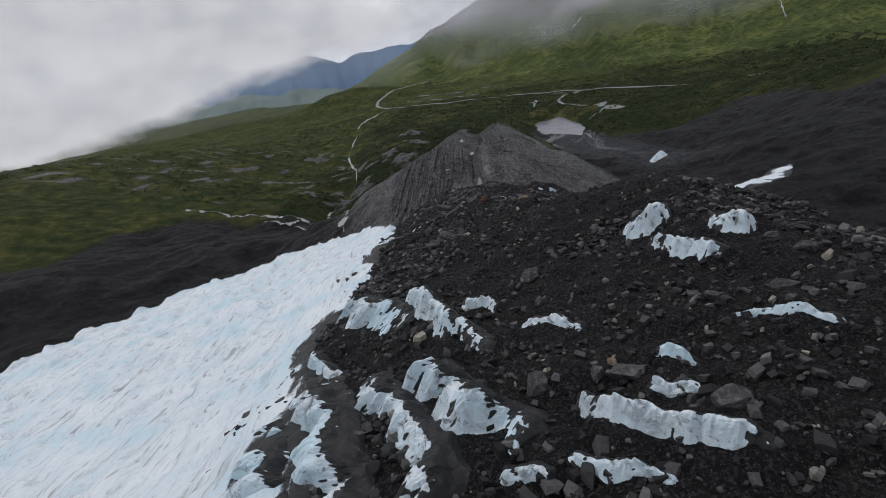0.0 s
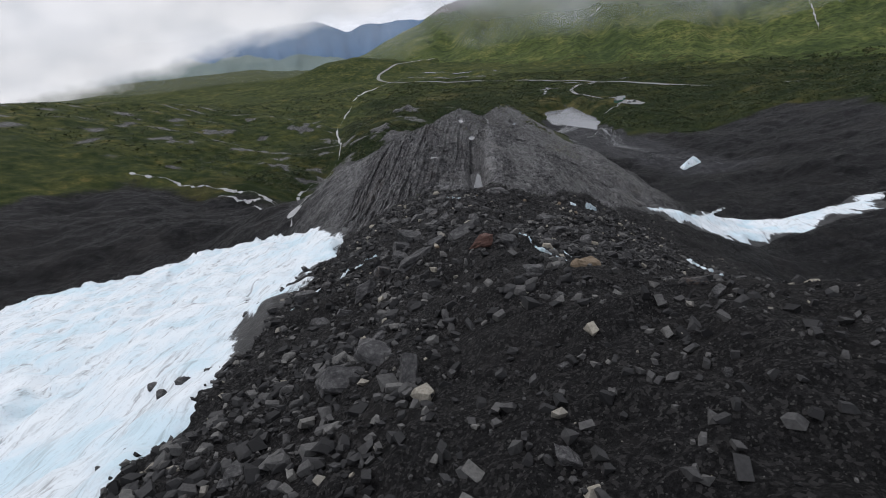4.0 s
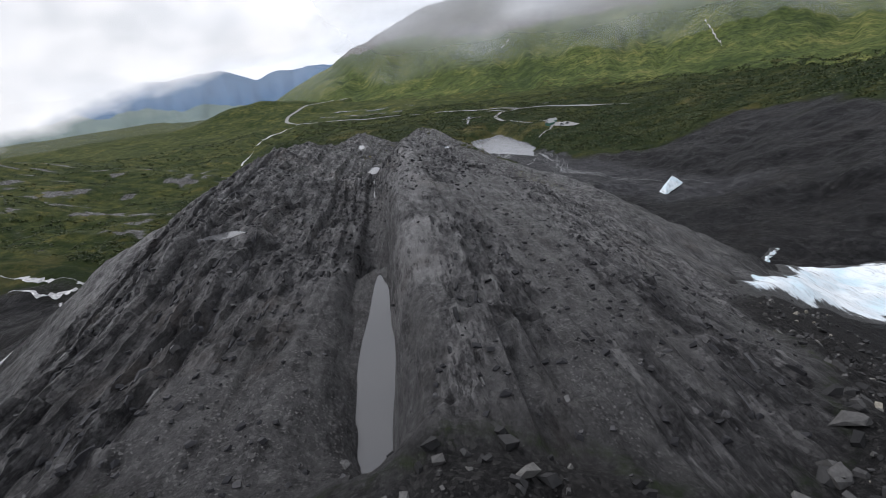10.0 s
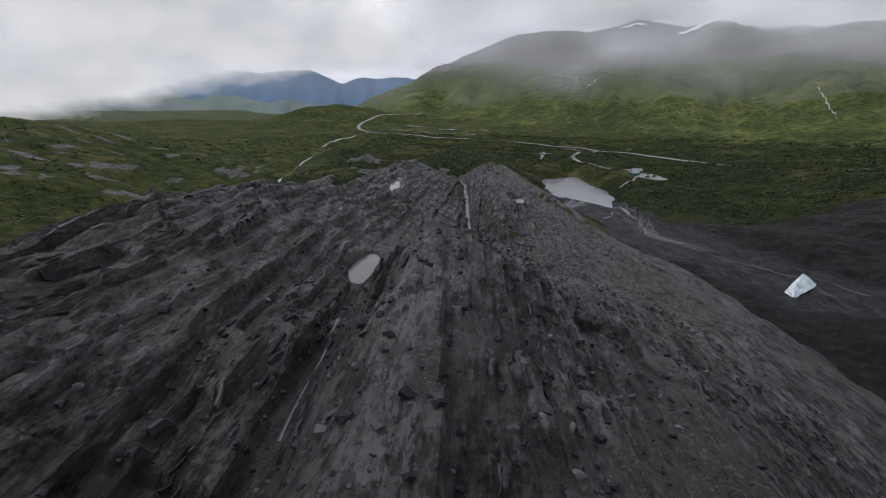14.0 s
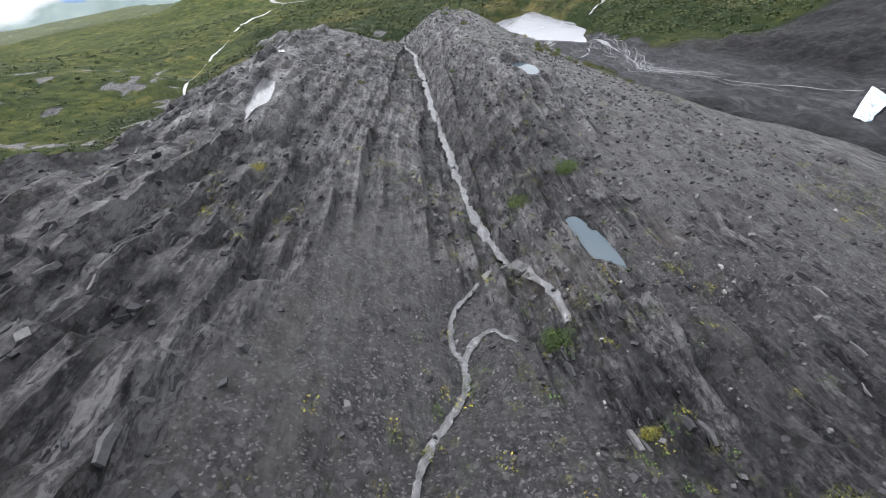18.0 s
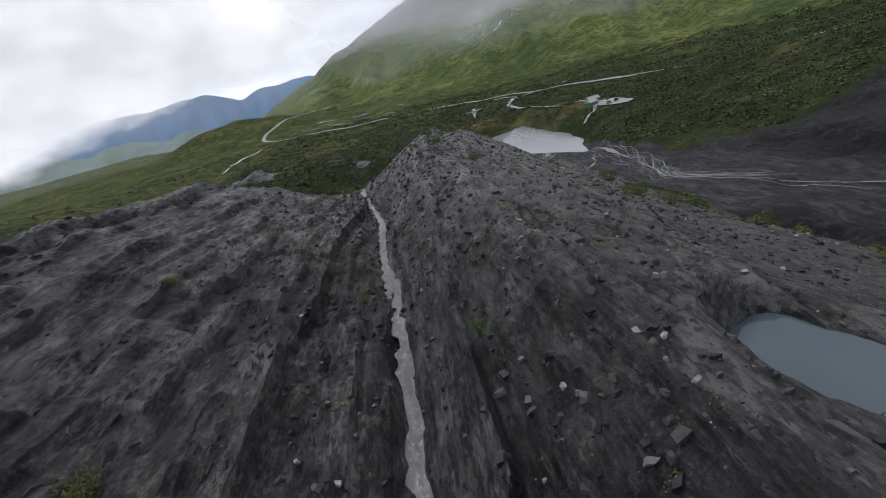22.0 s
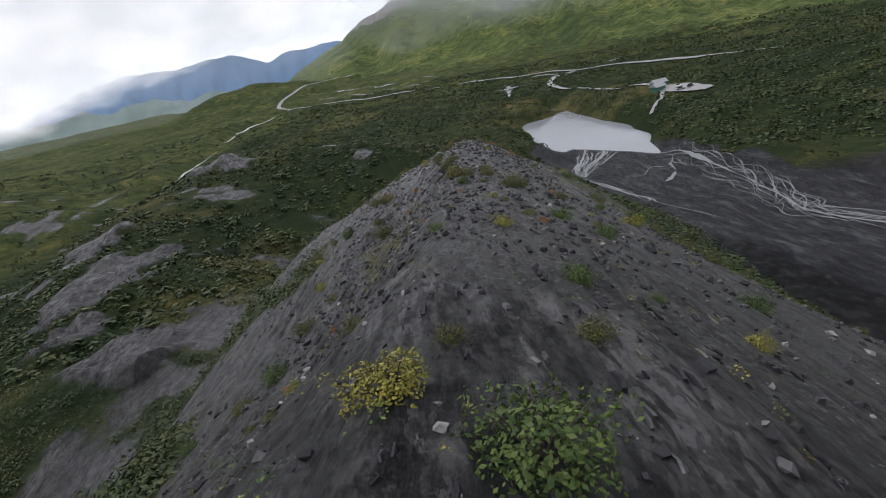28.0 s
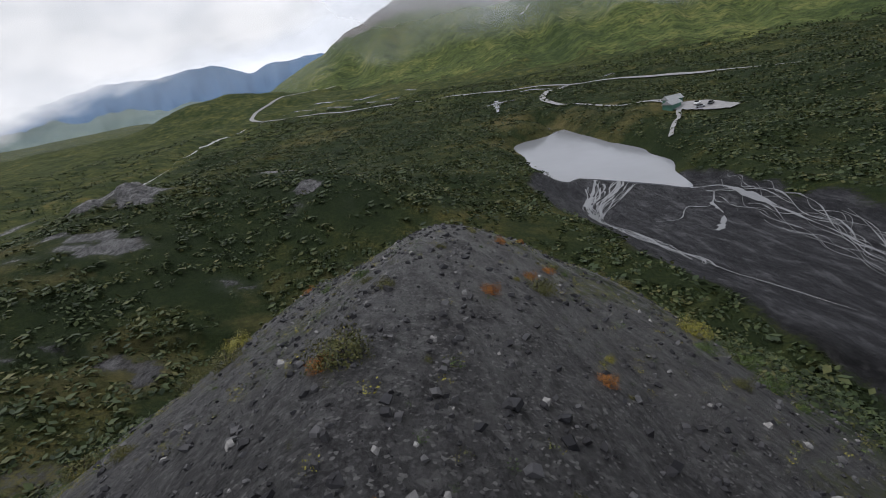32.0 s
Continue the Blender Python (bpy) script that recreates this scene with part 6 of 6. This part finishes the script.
BUSHES = (
    (10, 253.3, 1.6, "g"), (6.6, 252, 1.6, "g"), (5.4, 239, 1.5, "g"), (5.8, 229.6, 1.5, "g"), (-1.2, 230.2, 0.9, "g"), (-6.7, 249, 1.0, "y"), (6, 284, 1.1, "g"), (-4, 278.7, 1.2, "o"),
    (-5.8, 290, 0.7, "o"), (20.5, 303, 1.6, "o"), (21, 305.5, 1.7, "g"), (27.6, 309, 1.6, "o"), (25, 303.5, 1.5, "g"), (22.4, 312, 1.2, "g"), (22.9, 314.7, 1.3, "o"), (1.3, 292.6, 0.9, "o"),
    (7.9, 318.6, 1.3, "g"), (8.3, 314.8, 1.7, "g"), (9.9, 323.4, 1.3, "g"), (11.1, 326.9, 1.6, "g"), (12.2, 327.6, 1.0, "y"), (11.9, 337, 1.8, "g"), (11.0, 332.4, 1.5, "o"),
    (10.2, 338.5, 1.3, "y"), (-1.8, 325.3, 2.3, "o"), (-0.9, 328.6, 1.5, "g"), (6.7, 369.6, 2.2, "o"), (5.9, 373.8, 1.4, "o"), (12.6, 366.7, 1.4, "o"), (14.8, 366.5, 1.3, "o"), (15.6, 361.8, 1.9, "o"),
    (16.3, 362.8, 1.2, "g"), (12.8, 361.5, 1.1, "g"), (14.1, 362.2, 0.6, "g"), (18.6, 364.6, 0.5, "r"), (12.4, 373.4, 1.0, "o"), (12.2, 384, 1.5, "g"), (12.0, 381, 1.4, "o"), (22, 366, 1.1, "g"),
    (18.6, 362.6, 1.0, "o"), (23.5, 370.6, 1.1, "o"), (27.8, 391, 1.8, "g"), (20.8, 393.5, 0.7, "r"), (14.0, 392.6, 0.8, "r"), (7.8, 401, 1.6, "o"), (21.6, 386.0, 0.9, "o"), (17.0, 385.2, 0.8, "y"),
    (19.8, 388.4, 0.5, "r"), (10.6, 388.5, 1.2, "y"), (24.8, 385.0, 1.3, "g"), (13.6, 404.0, 1.0, "g"), (15.2, 398.2, 0.9, "o"), (21.0, 401.0, 1.4, "o"), (7.0, 392.0, 1.3, "g"), (5.4, 226.2, 1.0, "g"),
    (6.6, 233.6, 0.7, "y"), (7.2, 226.0, 0.6, "r"), (9.6, 230.2, 1.3, "o"), (3.2, 351.0, 1.6, "g"), (12.8, 366.1, 1.9, "o"), (12.5, 372.9, 1.6, "o"), (13.0, 375.0, 1.4, "o"), (14.9, 368.9, 1.2, "o"), (6.3, 380.5, 2.2, "o"), (12.7, 369.4, 1.1, "y"), (25.9, 387.8, 1.4, "o"), (23.7, 372.5, 1.2, "g"), (13.1, 386.9, 1.9, "o"), (14.5, 392.6, 1.6, "o"), (11.0, 330.8, 1.6, "o"), (10.0, 304.7, 1.3, "o"), (21.7, 326.5, 1.2, "g"), (22.0, 349.0, 1.4, "g"), (17.5, 342.0, 0.8, "y"), (16.0, 352.5, 1.2, "g"), (17.2, 350.6, 1.1, "g"),
)
for x, y, size, kind in BUSHES:
    bush(x, y, size, kind)
made = 0
while made < 85:
    y = rb.uniform(332, 415)
    x = np.interp(y, ST_Y, TR_X) + rb.uniform(-2, 15)
    bush(x, y, 0.25 + 0.75 * rb.random() ** 2, rb.choice("ooooyyrrg"))
    made += 1
made = 0
while made < 70:
    y = rb.uniform(285, 425)
    if rb.random() < 0.65:
        x = np.interp(y, ST_Y, RK_X) + rb.uniform(2, 15)
    else:
        x = np.interp(y, ST_Y, TR_X) - rb.uniform(1.5, 9)
        if y < 335:
            continue
    bush(x, y, rb.uniform(0.7, 2.2), rb.choice("ggoooy"))
    made += 1

# Shrub thickets over the valley floor and hillsides.
rv = np.random.RandomState(5)
N = 190000
ang, dist = np.radians(rv.uniform(-80, 80, N)), 20 + 760 * rv.rand(N) ** 1.45
vx, vy = 5 + dist * np.sin(ang), 330 + dist * np.cos(ang)
_, _, _, cover_veg = land_masks(vx, vy, height(vx, vy))
keep = (cover_veg > 0.6) & ((vx > -150) | (rv.rand(N) < 0.3)) & (within(vx, vy, LAKE) < -4) & (fbm(vx * 0.03, vy * 0.03, 4, 80) > -0.6 + 0.35 * rv.rand(N))
for line, gap in ((ROAD, 9), (LEFT_STREAM, 5), ([(146, 636), (154, 630), (166, 612)], 10), ([(85, 574), (75, 516), (72, 463)], 6), ([(100, 545), (105, 506), (97, 455)], 6)):
    keep &= to_line(vx, vy, [(p[0], p[1]) for p in line])[0] > gap
vx, vy, dist = vx[keep][:36000], vy[keep][:36000], dist[keep][:36000]
vz = ground_all(vx, vy)
size = (0.8 + 1.3 * rv.rand(len(vx)) ** 1.5) * (1 + dist / 480)
close = dist < 100
blocks = []
for near, leaves, leaf, scale in ((True, 56, 0.12, 0.8), (False, 10, 0.34, 1.0)):
    for i in range(8):
        c = leaf_cloud(np.random.RandomState(60 + i), leaves, 1.0, leaf)
        s = np.where(close == near)[0][i::8]
        if len(s):
            blocks.append((c[None] * scale * np.stack([size[s], size[s], size[s] * 0.6], -1)[:, None, None, :] + np.stack([vx[s], vy[s], vz[s] - 0.1], -1)[:, None, None, :]).reshape(-1, 4, 3))
tagged(new("shrub_thicket", quads_mesh("shrub_thicket", np.concatenate(blocks), SHRUB)), "dense dark green alder and willow scrub on the slopes", "scrub", kind="stuff")

# Small plants between the stones of the ridge.
N = 26000
tx, ty = rv.uniform(-26, 34, N), rv.uniform(222, 428, N)
_, ridge_w = zones(tx, ty)
likely = ramp(fbm(tx * 0.11, ty * 0.09, 4, 76), -0.08, 0.35) * ramp(ty, 215, 240) + 0.45 * ramp(ty, 322, 348) * ramp(fbm(tx * 0.25, ty * 0.2, 3, 85), -0.1, 0.25) + 1.0 * np.exp(-((tx - 6.5) / 4.0) ** 2) * ramp(ty, 226, 234) * (1 - ramp(ty, 250, 290)) * ramp(fbm(tx * 0.5, ty * 0.5, 2, 84), -0.1, 0.2)
keep = (ridge_w > 0.6) & (rv.rand(N) < likely)
for ring, _ in BASINS:
    keep &= within(tx, ty, ring) < -0.3
tx, ty = tx[keep], ty[keep]
tz = ground_all(tx, ty)
size = (0.10 + 0.30 * rv.rand(len(tx)) ** 2) * (1 + 0.5 * (1 - ramp(ty, 250, 270)))
for name, mat, pick, label in (("grass_tufts", YELLOW_LEAF, 0, "low yellow-green tufts between the slate"), ("herb_tufts", GREEN_LEAF, 1, "low green plants between the slate"), ("brown_tufts", OLIVE_LEAF, 2, "low brown plants between the slate")):
    blocks = []
    for i in range(4):
        c = leaf_cloud(np.random.RandomState(90 + i), 36, 1.0, 0.10)
        s = np.arange(pick + 3 * i, len(tx), 12)
        blocks.append((c[None] * size[s][:, None, None, None] * np.array([1, 1, 0.6]) + np.stack([tx[s], ty[s], tz[s]], -1)[:, None, None, :]).reshape(-1, 4, 3))
    tagged(new(name, quads_mesh(name, np.concatenate(blocks), mat)), label, "plants", kind="stuff")

# Spruces by the road.
NEEDLE = leaf_material("spruce_needles", ((0.2, (0.008, 0.016, 0.008)), (0.5, (0.016, 0.030, 0.013)), (0.8, (0.030, 0.048, 0.020))))
bm = bmesh.new()
bmesh.ops.create_cone(bm, cap_ends=True, segments=7, radius1=0.16, radius2=0.03, depth=5.4, matrix=Matrix.Translation((0, 0, 2.6)))
trunk_mesh = bpy.data.meshes.new("trunk")
bm.to_mesh(trunk_mesh)
bm.free()
trunk_mesh.materials.append(BARK)
r = np.random.RandomState(77)
n = 260
h = r.rand(n) ** 0.8
rad = 1.15 * (1 - h) * r.uniform(0.3, 1.05, n)
a = r.uniform(0, 6.283, n)
p = np.stack([rad * np.cos(a), rad * np.sin(a), 0.5 + 5.2 * h - 0.25 * rad], -1)
out = np.stack([np.cos(a), np.sin(a), -0.35 + 0 * a], -1) * 0.32
side = np.stack([-np.sin(a), np.cos(a), 0 * a], -1) * 0.16
crown_mesh = quads_mesh("crown", np.stack([p - out, p - side, p + out, p + side], 1), NEEDLE)
spruce = new("spruce_tree")
new("trunk", trunk_mesh).parent = spruce
new("crown", crown_mesh).parent = spruce
spots = []
while len(spots) < 44:
    t = rb.random()
    x, y = rb.uniform(-190, 90), rb.uniform(860, 1120)
    d, _ = to_line(np.array([x]), np.array([y]), ROAD)
    if 12 < d[0] < 110:
        spots.append((x, y))
tagged(spruce, "small dark spruce standing in the scrub", "tree", "spruces near the road")
for i, (x, y) in enumerate(spots):
    s = rb.uniform(0.8, 1.5)
    m = Matrix.Translation((x, y, ground_z(x, y) - 0.2)) @ Matrix.Scale(s, 4)
    if i == 0:
        spruce.matrix_world = m
    else:
        copy_thing(spruce, m)


# ---- low cloud on the mountains, and veils that imitate haze ----
def cloud_haze_material(name, thick, size, white, glow=1.0):
    """A haze veil that thins out downwards, or a white cloud whose brightness is its own emission."""
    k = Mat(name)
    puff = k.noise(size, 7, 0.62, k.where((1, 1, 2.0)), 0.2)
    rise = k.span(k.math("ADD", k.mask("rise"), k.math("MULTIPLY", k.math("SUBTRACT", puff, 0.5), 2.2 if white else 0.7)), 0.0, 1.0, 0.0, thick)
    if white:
        # Cloud brightness is put in as emission; the sun doesn't light it.
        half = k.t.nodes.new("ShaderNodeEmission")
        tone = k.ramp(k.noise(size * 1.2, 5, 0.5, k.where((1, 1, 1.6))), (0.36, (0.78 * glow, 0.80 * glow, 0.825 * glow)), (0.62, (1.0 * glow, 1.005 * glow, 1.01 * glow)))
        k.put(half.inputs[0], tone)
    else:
        # Pale see-through veil that stands in for aerial haze.
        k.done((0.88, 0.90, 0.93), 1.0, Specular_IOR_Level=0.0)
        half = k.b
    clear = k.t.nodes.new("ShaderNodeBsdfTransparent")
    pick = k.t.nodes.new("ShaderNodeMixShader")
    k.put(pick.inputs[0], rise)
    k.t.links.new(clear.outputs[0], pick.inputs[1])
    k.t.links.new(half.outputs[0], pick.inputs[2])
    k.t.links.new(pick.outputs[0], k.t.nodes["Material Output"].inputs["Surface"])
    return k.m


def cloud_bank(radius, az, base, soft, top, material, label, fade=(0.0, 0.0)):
    """A sheet in the air for glowing cloud and for veils that imitate haze, bowed round the valley and bulging; base
    gives its lower edge in degrees.
    """
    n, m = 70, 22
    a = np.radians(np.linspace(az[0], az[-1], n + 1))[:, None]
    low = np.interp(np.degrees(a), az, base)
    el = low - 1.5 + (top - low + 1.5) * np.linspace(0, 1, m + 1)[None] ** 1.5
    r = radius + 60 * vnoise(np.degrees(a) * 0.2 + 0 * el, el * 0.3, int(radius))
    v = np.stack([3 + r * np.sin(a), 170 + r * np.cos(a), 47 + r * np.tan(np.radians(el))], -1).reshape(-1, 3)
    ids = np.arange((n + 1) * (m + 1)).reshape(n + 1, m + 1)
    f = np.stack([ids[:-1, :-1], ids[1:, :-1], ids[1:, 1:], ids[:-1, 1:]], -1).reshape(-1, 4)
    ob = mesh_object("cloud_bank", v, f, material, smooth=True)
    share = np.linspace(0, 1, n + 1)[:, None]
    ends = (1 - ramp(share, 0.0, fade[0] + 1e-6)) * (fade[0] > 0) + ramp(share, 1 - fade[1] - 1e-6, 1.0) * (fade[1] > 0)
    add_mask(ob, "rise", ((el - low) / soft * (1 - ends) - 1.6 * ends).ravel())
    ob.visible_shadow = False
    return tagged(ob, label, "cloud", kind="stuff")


# The first two sheets are added veils that lighten the far slopes like haze.
HAZE = "translucent veil imitating haze in front of far slopes"
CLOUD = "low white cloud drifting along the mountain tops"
cloud_bank(1180, (-20, 0, 20, 60), (0.5, -0.5, -1.0, -1.0), 7.0, 30, cloud_haze_material("haze_veil", 0.60, 0.0035, False), HAZE, (0.25, 0.0))
cloud_bank(1750, (-95, -60, -30, 6), (-5.0, -5.0, -4.0, -3.0), 6.0, 30, cloud_haze_material("valley_haze_veil", 0.24, 0.003, False), HAZE, (0.0, 0.16))
cloud_bank(1720, (-20, -8, -5, 2, 10, 17, 25, 30, 40, 75), (3.6, 4.2, 4.9, 6.2, 6.8, 7.3, 6.3, 5.0, 4.8, 4.8), 2.6, 40, cloud_haze_material("mountain_cloud", 0.97, 0.0042, True, 1.06), CLOUD, (0.16, 0.0))
cloud_bank(1950, (-100, -45, -38, -32, -27, -22, -17, -13, -6, 4), (-3.4, -3.0, -2.2, -1.2, 0.0, 1.3, 2.0, 2.3, 3.8, 4.5), 1.8, 40, cloud_haze_material("valley_cloud", 0.97, 0.0042, True, 0.86), CLOUD, (0.0, 0.12))
